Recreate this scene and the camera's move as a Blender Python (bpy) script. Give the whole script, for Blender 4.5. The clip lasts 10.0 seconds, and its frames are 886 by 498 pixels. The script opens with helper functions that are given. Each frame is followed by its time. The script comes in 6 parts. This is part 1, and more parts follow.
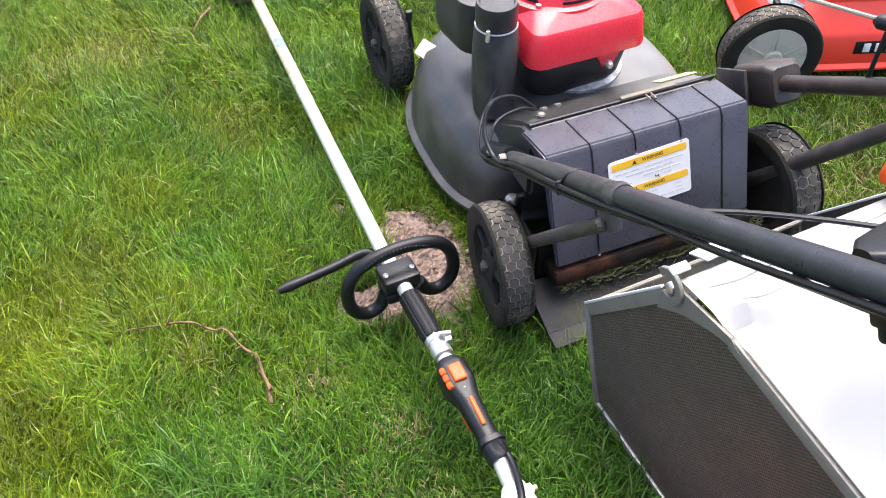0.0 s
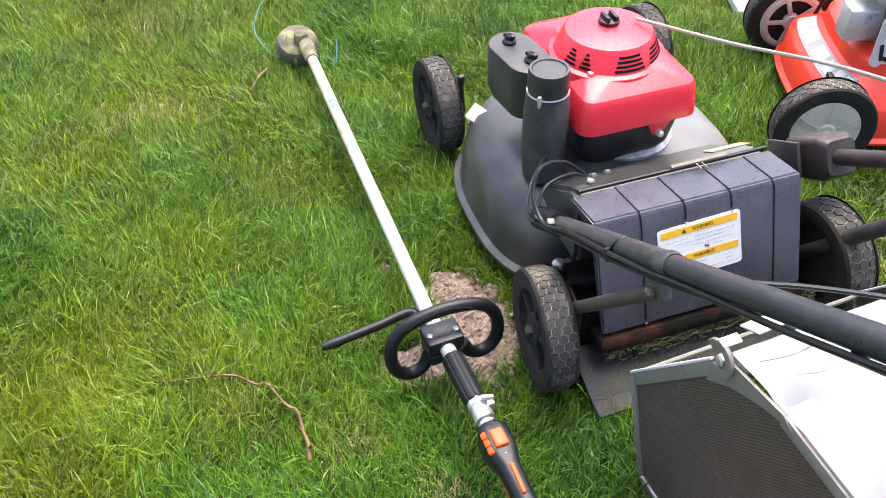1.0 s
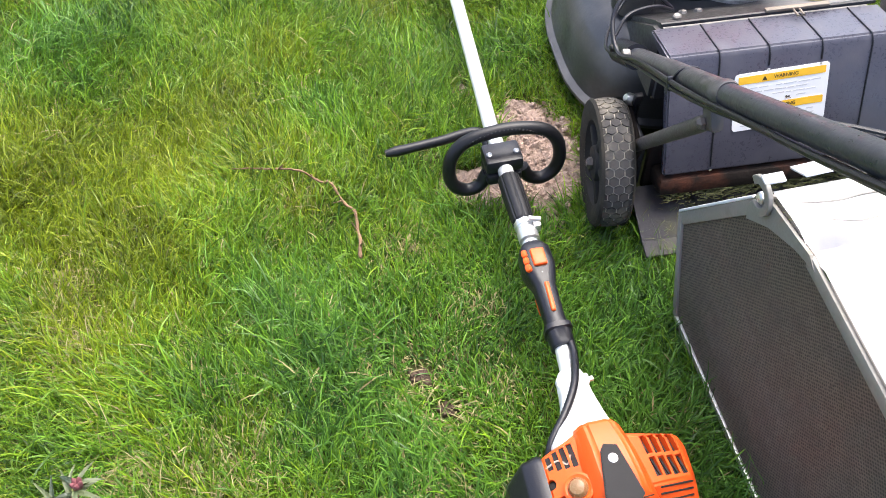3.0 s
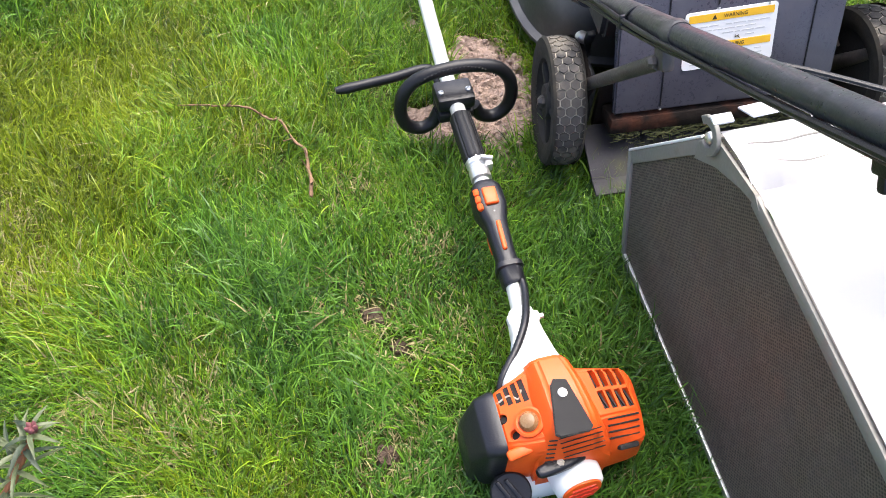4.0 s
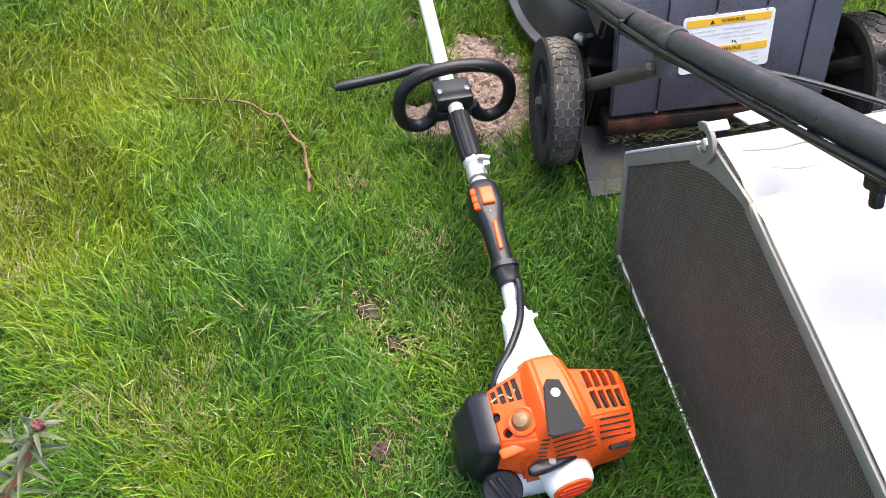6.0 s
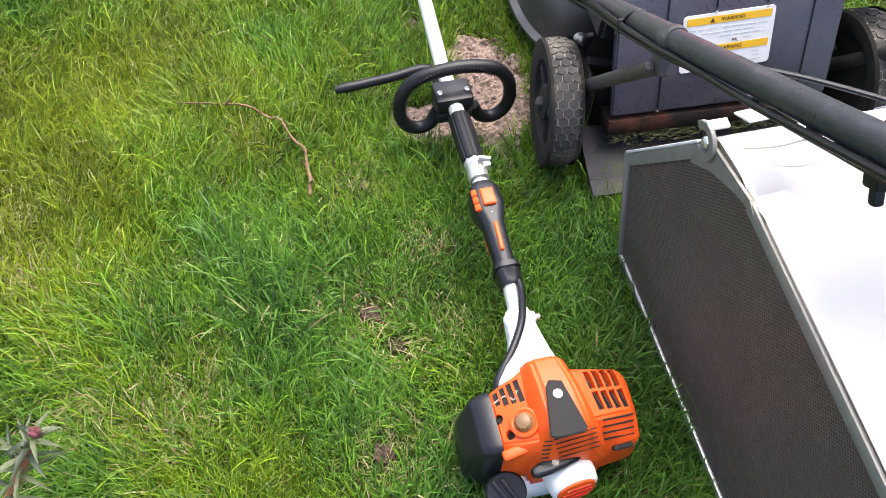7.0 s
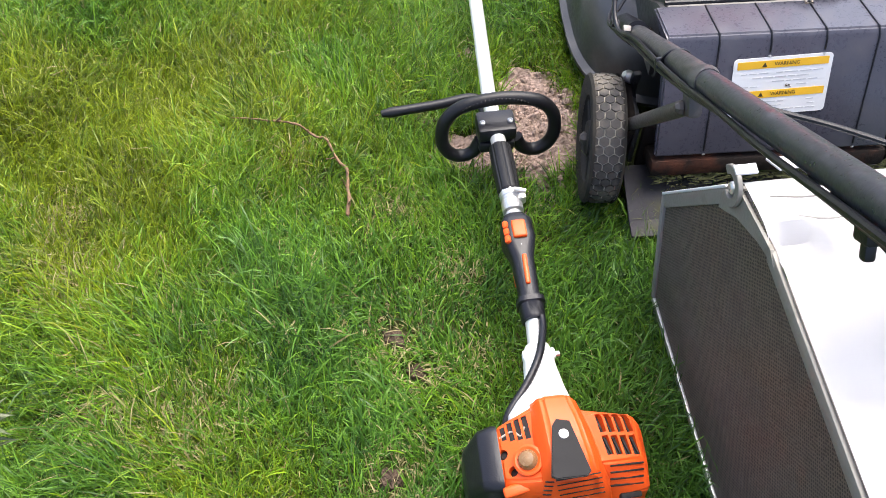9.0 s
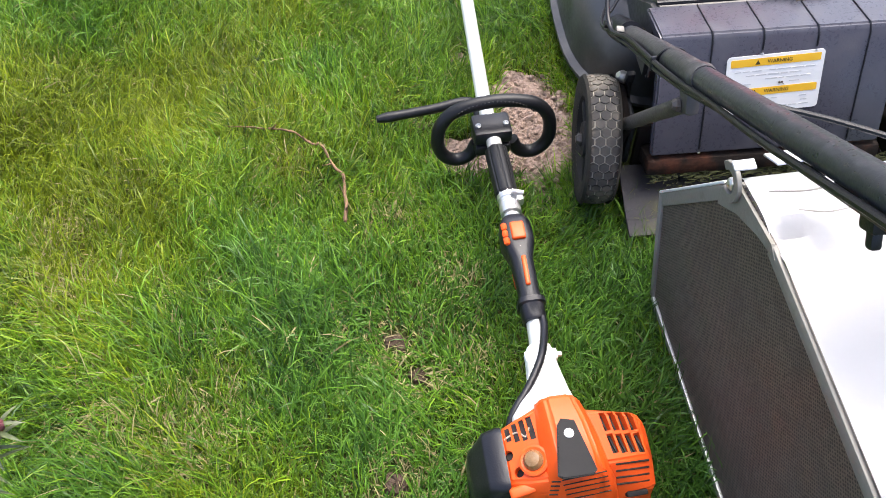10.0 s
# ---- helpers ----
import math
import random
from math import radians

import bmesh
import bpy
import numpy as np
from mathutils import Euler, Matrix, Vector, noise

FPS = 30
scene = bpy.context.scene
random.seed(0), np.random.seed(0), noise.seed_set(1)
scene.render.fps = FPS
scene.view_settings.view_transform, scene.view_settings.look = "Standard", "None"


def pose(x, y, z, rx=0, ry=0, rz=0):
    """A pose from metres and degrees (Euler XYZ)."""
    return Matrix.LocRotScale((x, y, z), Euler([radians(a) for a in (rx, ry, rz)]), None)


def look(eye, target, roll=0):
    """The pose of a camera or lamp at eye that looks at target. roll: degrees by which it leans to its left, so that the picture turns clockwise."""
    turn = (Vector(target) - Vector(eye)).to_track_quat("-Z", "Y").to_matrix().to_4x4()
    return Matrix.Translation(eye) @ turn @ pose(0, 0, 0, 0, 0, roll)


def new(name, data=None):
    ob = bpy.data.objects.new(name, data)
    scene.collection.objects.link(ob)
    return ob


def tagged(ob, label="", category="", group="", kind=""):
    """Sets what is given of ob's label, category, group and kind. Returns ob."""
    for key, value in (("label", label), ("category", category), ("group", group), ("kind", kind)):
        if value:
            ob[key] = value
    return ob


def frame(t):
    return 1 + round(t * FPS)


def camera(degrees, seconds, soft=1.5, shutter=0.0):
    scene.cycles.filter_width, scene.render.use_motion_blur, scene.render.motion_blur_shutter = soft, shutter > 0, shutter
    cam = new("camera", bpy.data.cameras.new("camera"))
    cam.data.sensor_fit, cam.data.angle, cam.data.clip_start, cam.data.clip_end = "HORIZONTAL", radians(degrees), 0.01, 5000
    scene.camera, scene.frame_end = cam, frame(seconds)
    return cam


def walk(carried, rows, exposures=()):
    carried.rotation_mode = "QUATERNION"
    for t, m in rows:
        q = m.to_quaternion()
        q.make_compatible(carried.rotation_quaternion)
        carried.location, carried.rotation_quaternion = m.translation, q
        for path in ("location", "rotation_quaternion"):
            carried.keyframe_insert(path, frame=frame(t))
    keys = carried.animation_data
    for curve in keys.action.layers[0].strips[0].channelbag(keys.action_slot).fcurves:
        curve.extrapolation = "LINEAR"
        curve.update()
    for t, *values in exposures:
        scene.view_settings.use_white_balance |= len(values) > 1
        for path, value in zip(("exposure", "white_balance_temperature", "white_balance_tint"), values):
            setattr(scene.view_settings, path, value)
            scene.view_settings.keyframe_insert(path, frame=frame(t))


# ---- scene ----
cam = camera(54.1, 10.0, soft=0.6)
PATH = [
    (0, (0.055, -0.587, 1.203), (0.239, 0.751, -0.273), -0.8),
    (0.1, (0.06, -0.5981, 1.184), (0.2068, 0.7673, -0.2691), -1.27),
    (0.2, (0.0604, -0.6041, 1.184), (0.2058, 0.7881, -0.2432), -0.62),
    (0.3, (0.0435, -0.5952, 1.211), (0.2045, 0.8082, -0.2036), -0.76),
    (0.4, (0.0498, -0.5964, 1.209), (0.2053, 0.8443, -0.1682), -0.13),
    (0.5, (0.05, -0.596, 1.209), (0.223, 0.852, -0.16), 0.1),
    (0.7, (0.032, -0.604, 1.232), (0.299, 0.88, -0.082), -2.30),
    (0.9, (0.036, -0.6145, 1.191), (0.2094, 0.8716, -0.1341), -1.45),
    (1, (0.048, -0.585, 1.204), (0.15, 0.863, -0.172), -1.5),
    (1.1, (0.0269, -0.5899, 1.207), (0.0785, 0.8643, -0.1634), -0.05),
    (1.2, (0.017, -0.571, 1.21), (0.007, 0.864, -0.183), 0.50),
    (1.3, (0.0401, -0.5983, 1.188), (-0.0734, 0.8402, -0.1951), -0.48),
    (1.4, (0.1016, -0.6278, 1.149), (-0.0806, 0.8068, -0.2311), -0.95),
    (1.5, (0.096, -0.619, 1.17), (-0.05, 0.771, -0.261), 0.20),
    (1.8, (0.12, -0.6188, 1.17), (-0.0012, 0.7714, -0.2619), -1.25),
    (2, (0.129, -0.627, 1.177), (-0.048, 0.718, -0.292), -4.00),
    (2.2, (0.1543, -0.6399, 1.154), (-0.1169, 0.7017, -0.301), -5.49),
    (2.5, (0.177, -0.639, 1.145), (-0.152, 0.616, -0.377), -6.90),
    (2.8, (0.124, -0.6506, 1.176), (0.0112, 0.6305, -0.3528), -0.51),
    (3, (0.125, -0.65, 1.17), (-0.021, 0.559, -0.417), -2.20),
    (3.1, (0.1446, -0.6491, 1.151), (0.0029, 0.5615, -0.4351), -1.61),
    (3.2, (0.135, -0.666, 1.135), (0.034, 0.549, -0.45), 0.90),
    (4.3, (0.119, -0.642, 1.188), (0.104, 0.43, -0.501), 2.20),
    (4.5, (0.117, -0.64, 1.191), (0.084, 0.441, -0.492), 1.70),
    (5, (0.116, -0.65, 1.191), (0.095, 0.458, -0.473), 2.80),
    (5.2, (0.113, -0.653, 1.19), (0.114, 0.441, -0.484), 4.10),
    (6.5, (0.117, -0.645, 1.188), (0.107, 0.439, -0.493), 3.80),
    (7, (0.121, -0.645, 1.187), (0.105, 0.441, -0.493), 3.00),
    (7.5, (0.136, -0.636, 1.188), (0.08, 0.463, -0.482), 2.00),
    (7.7, (0.1464, -0.625, 1.19), (0.0379, 0.4609, -0.4844), 0.39),
    (8, (0.176, -0.62, 1.171), (-0.037, 0.44, -0.511), -0.60),
    (8.2, (0.2019, -0.6181, 1.158), (-0.0246, 0.4815, -0.4964), -0.31),
    (8.5, (0.218, -0.613, 1.178), (0.042, 0.51, -0.467), 1.90),
    (8.7, (0.2101, -0.6103, 1.179), (0.0575, 0.5291, -0.4567), 1.62),
    (9, (0.2, -0.637, 1.18), (-0.008, 0.487, -0.461), -0.70),
    (9.5, (0.2, -0.645, 1.176), (0.016, 0.483, -0.465), -0.10),
    (10, (0.189, -0.645, 1.177), (-0.001, 0.497, -0.454), -1.10),
]
walk(cam, [(t, look(eye, target, roll)) for t, eye, target, roll in PATH], [(0, 2.04), (1.0, 2.06), (1.5, 2.0), (2.5, 2.26), (3.2, 2.2), (4.5, 2.11), (5.2, 2.1), (6.5, 2.03), (7.5, 1.99), (8.0, 1.96), (8.5, 2.09), (9.0, 1.97), (10, 1.94)])

# ---- light ----
SUN_ELEVATION, SUN_AZIMUTH = radians(68), radians(25)
world = bpy.data.worlds.new("overcast_sky")
scene.world = world
world.use_nodes = True
wn = world.node_tree.nodes
sky = wn.new("ShaderNodeTexSky")
sky.sky_type = "NISHITA"
sky.sun_disc = False
sky.sun_elevation = SUN_ELEVATION
sky.sun_rotation = SUN_AZIMUTH
sky.air_density = 0.6
sky.dust_density = 4.0
sky.ozone_density = 1.0
wn["Background"].inputs["Strength"].default_value = 0.15
world.node_tree.links.new(sky.outputs["Color"], wn["Background"].inputs["Color"])
sun = new("sun", bpy.data.lights.new("sun", "SUN"))
sun.data.energy = 1.25
sun.data.angle = radians(55)
sun.data.color = (1.0, 0.97, 0.93)
sun.matrix_world = look((0, 0, 8), (8 / math.tan(SUN_ELEVATION) * -math.sin(SUN_AZIMUTH), 8 / math.tan(SUN_ELEVATION) * -math.cos(SUN_AZIMUTH), 0))


# ---- materials ----
def surface(name, col, rough=0.5, metal=0.0, var=0.2, scale=25.0, bump=0.1, fine=250.0, dirt=None, dirt_from=0.55, dirt_to=0.7, dirt_scale=9.0, spec=0.5, stretch=(1, 1, 1), detail=6.0, depth=0.002):
    """A worn surface: colour that varies at two scales, grain, and stains of another colour."""
    m = bpy.data.materials.new(name)
    m.use_nodes = True
    n, l = m.node_tree.nodes, m.node_tree.links
    p = n["Principled BSDF"]
    p.inputs["Metallic"].default_value = metal
    p.inputs["Specular IOR Level"].default_value = spec
    tc = n.new("ShaderNodeTexCoord")
    mp = n.new("ShaderNodeMapping")
    mp.inputs["Scale"].default_value = stretch
    l.new(tc.outputs["Object"], mp.inputs["Vector"])

    def noise_tex(s, d=detail):
        t = n.new("ShaderNodeTexNoise")
        t.inputs["Scale"].default_value = s
        t.inputs["Detail"].default_value = d
        t.inputs["Roughness"].default_value = 0.6
        l.new(mp.outputs["Vector"], t.inputs["Vector"])
        return t.outputs["Fac"]

    coarse, grain = noise_tex(scale), noise_tex(fine, 3.0)
    mix = n.new("ShaderNodeMix")
    mix.data_type = "RGBA"
    mix.inputs["A"].default_value = (*[c * (1 - var) for c in col], 1)
    mix.inputs["B"].default_value = (*[min(1, c * (1 + var)) for c in col], 1)
    l.new(coarse, mix.inputs["Factor"])
    out = mix.outputs["Result"]
    ro = n.new("ShaderNodeMapRange")
    ro.inputs["From Min"].default_value, ro.inputs["From Max"].default_value = 0.3, 0.7
    ro.inputs["To Min"].default_value, ro.inputs["To Max"].default_value = max(0.02, rough - 0.08), min(1, rough + 0.1)
    l.new(grain, ro.inputs["Value"])
    rough_out = ro.outputs["Result"]
    if dirt:
        stain = noise_tex(dirt_scale, 9.0)
        mr = n.new("ShaderNodeMapRange")
        mr.inputs["From Min"].default_value, mr.inputs["From Max"].default_value = dirt_from, dirt_to
        l.new(stain, mr.inputs["Value"])
        mix2 = n.new("ShaderNodeMix")
        mix2.data_type = "RGBA"
        l.new(mr.outputs["Result"], mix2.inputs["Factor"])
        l.new(out, mix2.inputs["A"])
        mix2.inputs["B"].default_value = (*dirt, 1)
        out = mix2.outputs["Result"]
        mix3 = n.new("ShaderNodeMix")
        l.new(mr.outputs["Result"], mix3.inputs["Factor"])
        l.new(rough_out, mix3.inputs["A"])
        mix3.inputs["B"].default_value = 0.85
        rough_out = mix3.outputs["Result"]
        if metal:
            inv = n.new("ShaderNodeMath")
            inv.operation = "MULTIPLY_ADD"
            inv.inputs[1].default_value, inv.inputs[2].default_value = -metal, metal
            l.new(mr.outputs["Result"], inv.inputs[0])
            l.new(inv.outputs["Value"], p.inputs["Metallic"])
    l.new(out, p.inputs["Base Color"])
    l.new(rough_out, p.inputs["Roughness"])
    if bump:
        b = n.new("ShaderNodeBump")
        b.inputs["Strength"].default_value = bump
        b.inputs["Distance"].default_value = depth
        l.new(grain, b.inputs["Height"])
        l.new(b.outputs["Normal"], p.inputs["Normal"])
    return m


def blades(name, dark, light, gloss=0.42):
    """Grass: each blade takes its own tone between two greens, and patches of the lawn drift in colour."""
    m = bpy.data.materials.new(name)
    m.use_nodes = True
    n, l = m.node_tree.nodes, m.node_tree.links
    p = n["Principled BSDF"]
    geo, tc = n.new("ShaderNodeNewGeometry"), n.new("ShaderNodeTexCoord")
    patch = n.new("ShaderNodeTexNoise")
    patch.inputs["Scale"].default_value = 5.0
    patch.inputs["Detail"].default_value = 4.0
    l.new(tc.outputs["Object"], patch.inputs["Vector"])
    add = n.new("ShaderNodeMath")
    add.operation = "MULTIPLY_ADD"
    l.new(geo.outputs["Random Per Island"], add.inputs[0])
    add.inputs[1].default_value = 0.85
    l.new(patch.outputs["Fac"], add.inputs[2])
    sub = n.new("ShaderNodeMath")
    sub.operation = "SUBTRACT"
    sub.use_clamp = True
    l.new(add.outputs["Value"], sub.inputs[0])
    sub.inputs[1].default_value = 0.45
    mix = n.new("ShaderNodeMix")
    mix.data_type = "RGBA"
    mix.inputs["A"].default_value, mix.inputs["B"].default_value = (*dark, 1), (*light, 1)
    l.new(sub.outputs["Value"], mix.inputs["Factor"])
    l.new(mix.outputs["Result"], p.inputs["Base Color"])
    p.inputs["Roughness"].default_value = gloss
    p.inputs["Specular IOR Level"].default_value = 0.36
    tr = n.new("ShaderNodeBsdfTranslucent")
    l.new(mix.outputs["Result"], tr.inputs["Color"])
    ms = n.new("ShaderNodeMixShader")
    ms.inputs["Fac"].default_value = 0.24
    l.new(p.outputs["BSDF"], ms.inputs[1])
    l.new(tr.outputs["BSDF"], ms.inputs[2])
    l.new(ms.outputs["Shader"], n["Material Output"].inputs["Surface"])
    return m


SOIL = surface("lawn_soil", (0.055, 0.044, 0.020), 0.95, spec=0.05, var=0.5, scale=14, bump=0.6, fine=120, dirt=(0.035, 0.058, 0.012), dirt_from=0.34, dirt_to=0.6, dirt_scale=5, depth=0.01)
DIRT_DARK = surface("worn_spot_earth", (0.085, 0.06, 0.042), 0.95, spec=0.1, var=0.4, scale=40, bump=0.9, fine=160, dirt=(0.06, 0.042, 0.03), dirt_from=0.45, dirt_to=0.7, dirt_scale=40, depth=0.006)
DIRT = surface("bare_earth", (0.26, 0.188, 0.150), 0.95, var=0.35, scale=22, bump=0.9, fine=130, dirt=(0.115, 0.078, 0.055), dirt_from=0.5, dirt_to=0.72, dirt_scale=45, depth=0.008)
GRASS_YELLOW = blades("grass_yellow", (0.047, 0.073, 0.0019), (0.249, 0.314, 0.011))
GRASS_PALE = blades("grass_yellow_green", (0.031, 0.067, 0.0025), (0.214, 0.337, 0.013))
GRASS_MID = blades("grass_mid", (0.020, 0.059, 0.0032), (0.185, 0.345, 0.018))
GRASS_GREEN = blades("grass_green", (0.014, 0.049, 0.0038), (0.146, 0.306, 0.025))
GRASS_LUSH = blades("grass_lush", (0.011, 0.041, 0.0044), (0.117, 0.267, 0.031))
GRASS_STRAW = blades("grass_straw", (0.20, 0.165, 0.07), (0.40, 0.345, 0.18), 0.7)
INSET_BLACK = surface("satin_black_inset", (0.010, 0.010, 0.011), 0.5, spec=0.14, var=0.2, scale=40, bump=0.05, fine=400)
BLACK_PAINT = surface("black_enamel", (0.027, 0.029, 0.037), 0.34, spec=0.45, var=0.3, scale=12, bump=0.15, fine=180, dirt=(0.085, 0.085, 0.088), dirt_from=0.56, dirt_to=0.9, dirt_scale=95)
WORN_TUBE = surface("worn_black_tube", (0.030, 0.030, 0.032), 0.42, spec=0.4, var=0.35, scale=18, bump=0.2, fine=180, dirt=(0.13, 0.125, 0.12), dirt_from=0.5, dirt_to=0.85, dirt_scale=60)
WORN_STRUT = surface("worn_strut_paint", (0.050, 0.043, 0.039), 0.5, var=0.35, scale=25, bump=0.25, fine=180, dirt=(0.13, 0.11, 0.095), dirt_from=0.48, dirt_to=0.8, dirt_scale=22)
SIDEWALL = surface("dirty_tyre_sidewall", (0.026, 0.024, 0.020), 0.9, spec=0.2, var=0.35, scale=30, bump=0.3, fine=300, dirt=(0.05, 0.042, 0.030), dirt_from=0.5, dirt_to=0.75, dirt_scale=22)
DECK_BLACK = surface("dusty_black_deck", (0.036, 0.035, 0.035), 0.36, spec=0.6, var=0.25, scale=9, bump=0.15, fine=140, dirt=(0.115, 0.112, 0.105), dirt_from=0.45, dirt_to=0.85, dirt_scale=9)
def paler_side(m):
    """A paler tone that strengthens towards one side of the deck."""
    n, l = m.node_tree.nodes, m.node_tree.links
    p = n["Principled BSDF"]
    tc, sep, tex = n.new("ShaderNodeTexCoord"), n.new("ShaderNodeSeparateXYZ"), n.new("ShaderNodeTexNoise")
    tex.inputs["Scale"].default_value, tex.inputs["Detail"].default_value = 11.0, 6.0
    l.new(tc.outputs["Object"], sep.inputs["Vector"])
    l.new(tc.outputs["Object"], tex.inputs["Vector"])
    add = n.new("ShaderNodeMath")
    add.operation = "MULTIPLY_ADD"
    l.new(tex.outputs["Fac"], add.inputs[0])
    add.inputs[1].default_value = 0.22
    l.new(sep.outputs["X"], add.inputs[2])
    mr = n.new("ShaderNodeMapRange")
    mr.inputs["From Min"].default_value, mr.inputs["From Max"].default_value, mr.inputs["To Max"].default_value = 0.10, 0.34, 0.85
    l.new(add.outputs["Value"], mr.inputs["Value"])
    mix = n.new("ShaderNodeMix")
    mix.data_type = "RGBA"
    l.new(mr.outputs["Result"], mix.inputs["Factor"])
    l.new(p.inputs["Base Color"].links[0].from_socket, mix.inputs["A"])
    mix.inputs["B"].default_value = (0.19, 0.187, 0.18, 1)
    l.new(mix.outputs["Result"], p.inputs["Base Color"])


paler_side(DECK_BLACK)
DOOR_BLACK = surface("scuffed_black_steel", (0.045, 0.045, 0.060), 0.30, var=0.2, scale=15, bump=0.12, fine=220, dirt=(0.075, 0.075, 0.09), dirt_from=0.5, dirt_to=0.85, dirt_scale=24)
DUSTY_PLASTIC = surface("dusty_black_plastic", (0.024, 0.023, 0.025), 0.42, spec=0.5, var=0.3, scale=20, bump=0.2, fine=300, dirt=(0.10, 0.095, 0.09), dirt_from=0.5, dirt_to=0.8, dirt_scale=13)
PLASTIC = surface("black_plastic", (0.010, 0.010, 0.013), 0.36, spec=0.36, var=0.2, scale=30, bump=0.15, fine=500)
RUBBER_GRIP = surface("black_rubber", (0.008, 0.008, 0.009), 0.40, spec=0.3, var=0.2, scale=40, bump=0.07, fine=600)
TYRE = surface("dusty_tyre_rubber", (0.044, 0.040, 0.035), 0.85, var=0.45, scale=22, bump=0.4, fine=300, dirt=(0.19, 0.165, 0.125), dirt_from=0.5, dirt_to=0.72, dirt_scale=16)
TREAD_LINE = surface("muddy_tread_groove", (0.34, 0.31, 0.25), 0.95, var=0.4, scale=40, bump=0.3, fine=300, dirt=(0.06, 0.055, 0.045), dirt_from=0.5, dirt_to=0.7, dirt_scale=20)
RIM = surface("grey_wheel_rim", (0.024, 0.023, 0.021), 0.8, spec=0.2, var=0.3, scale=30, bump=0.2, fine=200, dirt=(0.035, 0.03, 0.024), dirt_from=0.5, dirt_to=0.8, dirt_scale=20)
RIM_PALE = surface("pale_plastic_hub", (0.53, 0.49, 0.41), 0.6, var=0.12, scale=20, bump=0.15, fine=150, dirt=(0.26, 0.23, 0.18), dirt_from=0.55, dirt_to=0.8, dirt_scale=16)
RED_SHROUD = surface("red_engine_cover", (0.78, 0.030, 0.050), 0.27, spec=0.5, var=0.1, scale=10, bump=0.06, fine=300, dirt=(0.34, 0.06, 0.05), dirt_from=0.66, dirt_to=0.9, dirt_scale=18)
RED_DECK = surface("red_deck_paint", (0.82, 0.05, 0.026), 0.34, spec=0.5, var=0.08, scale=10, bump=0.05, fine=300, dirt=(0.30, 0.06, 0.03), dirt_from=0.7, dirt_to=0.9, dirt_scale=14)
CAST = surface("cast_aluminium", (0.60, 0.59, 0.57), 0.45, 0.45, var=0.25, scale=40, bump=0.25, fine=250, dirt=(0.12, 0.10, 0.08), dirt_from=0.5, dirt_to=0.72, dirt_scale=25)
SILVER = surface("dull_silver_casting", (0.66, 0.65, 0.63), 0.5, 0.15, var=0.15, scale=40, bump=0.25, fine=250, dirt=(0.3, 0.27, 0.22), dirt_from=0.6, dirt_to=0.8, dirt_scale=25)
CHROME = surface("bright_steel", (0.62, 0.61, 0.58), 0.34, 0.8, var=0.1, scale=60, bump=0.04, fine=300, dirt=(0.3, 0.25, 0.2), dirt_from=0.66, dirt_to=0.85, dirt_scale=50)
ALLOY = surface("aluminium_tube", (0.72, 0.72, 0.70), 0.42, 0.55, var=0.1, scale=40, bump=0.08, fine=400, stretch=(1, 1, 1))
ALLOY_STAINED = surface("grass_stained_tube", (0.66, 0.65, 0.58), 0.6, 0.2, var=0.15, scale=60, bump=0.15, fine=300, dirt=(0.36, 0.32, 0.17), dirt_from=0.25, dirt_to=0.62, dirt_scale=40)
RUST = surface("rusty_sill", (0.018, 0.014, 0.012), 0.9, spec=0.15, var=0.4, scale=25, bump=0.8, fine=160, dirt=(0.10, 0.036, 0.020), dirt_from=0.53, dirt_to=0.72, dirt_scale=12)
FLAP = surface("dusty_rubber_skirt", (0.030, 0.028, 0.032), 0.7, var=0.3, scale=20, bump=0.3, fine=200, dirt=(0.06, 0.06, 0.03), dirt_from=0.5, dirt_to=0.7, dirt_scale=18)
WHITE_PAINT = surface("white_painted_steel", (0.60, 0.60, 0.607), 0.45, var=0.05, scale=8, bump=0.08, fine=150, dirt=(0.46, 0.46, 0.47), dirt_from=0.62, dirt_to=0.85, dirt_scale=11)
GREY_FRAME = surface("dull_grey_frame", (0.21, 0.198, 0.172), 0.6, 0.2, var=0.2, scale=25, bump=0.2, fine=200, dirt=(0.16, 0.15, 0.11), dirt_from=0.58, dirt_to=0.75, dirt_scale=20)
ORANGE = surface("orange_plastic", (0.78, 0.092, 0.012), 0.40, spec=0.35, var=0.06, scale=20, bump=0.08, fine=400, dirt=(0.55, 0.12, 0.03), dirt_from=0.68, dirt_to=0.9, dirt_scale=25)
WHITE_PLASTIC = surface("white_plastic", (0.74, 0.73, 0.71), 0.4, var=0.06, scale=20, bump=0.08, fine=300, dirt=(0.5, 0.48, 0.42), dirt_from=0.62, dirt_to=0.85, dirt_scale=25)
# Near-black that paints the shade inside slots, louvres and holes.
DARK_INSIDE = surface("shaded_inside", (0.012, 0.010, 0.009), 0.8, var=0.3, scale=30, bump=0.2, fine=200)
LABEL_WHITE = surface("white_label", (0.82, 0.82, 0.81), 0.4, var=0.04, scale=15, bump=0.03, fine=200, dirt=(0.55, 0.55, 0.53), dirt_from=0.66, dirt_to=0.85, dirt_scale=25)
LABEL_AMBER = surface("amber_label", (0.88, 0.50, 0.035), 0.4, var=0.05, scale=20, bump=0.03, fine=200)
PRINT = surface("grey_print", (0.56, 0.56, 0.56), 0.6, var=0.1, scale=60, bump=0)
PRINT_DARK = surface("dark_print", (0.05, 0.035, 0.01), 0.6, var=0.1, scale=60, bump=0)
PRINT_BLUE = surface("blue_print", (0.12, 0.22, 0.42), 0.6, var=0.2, scale=60, bump=0)
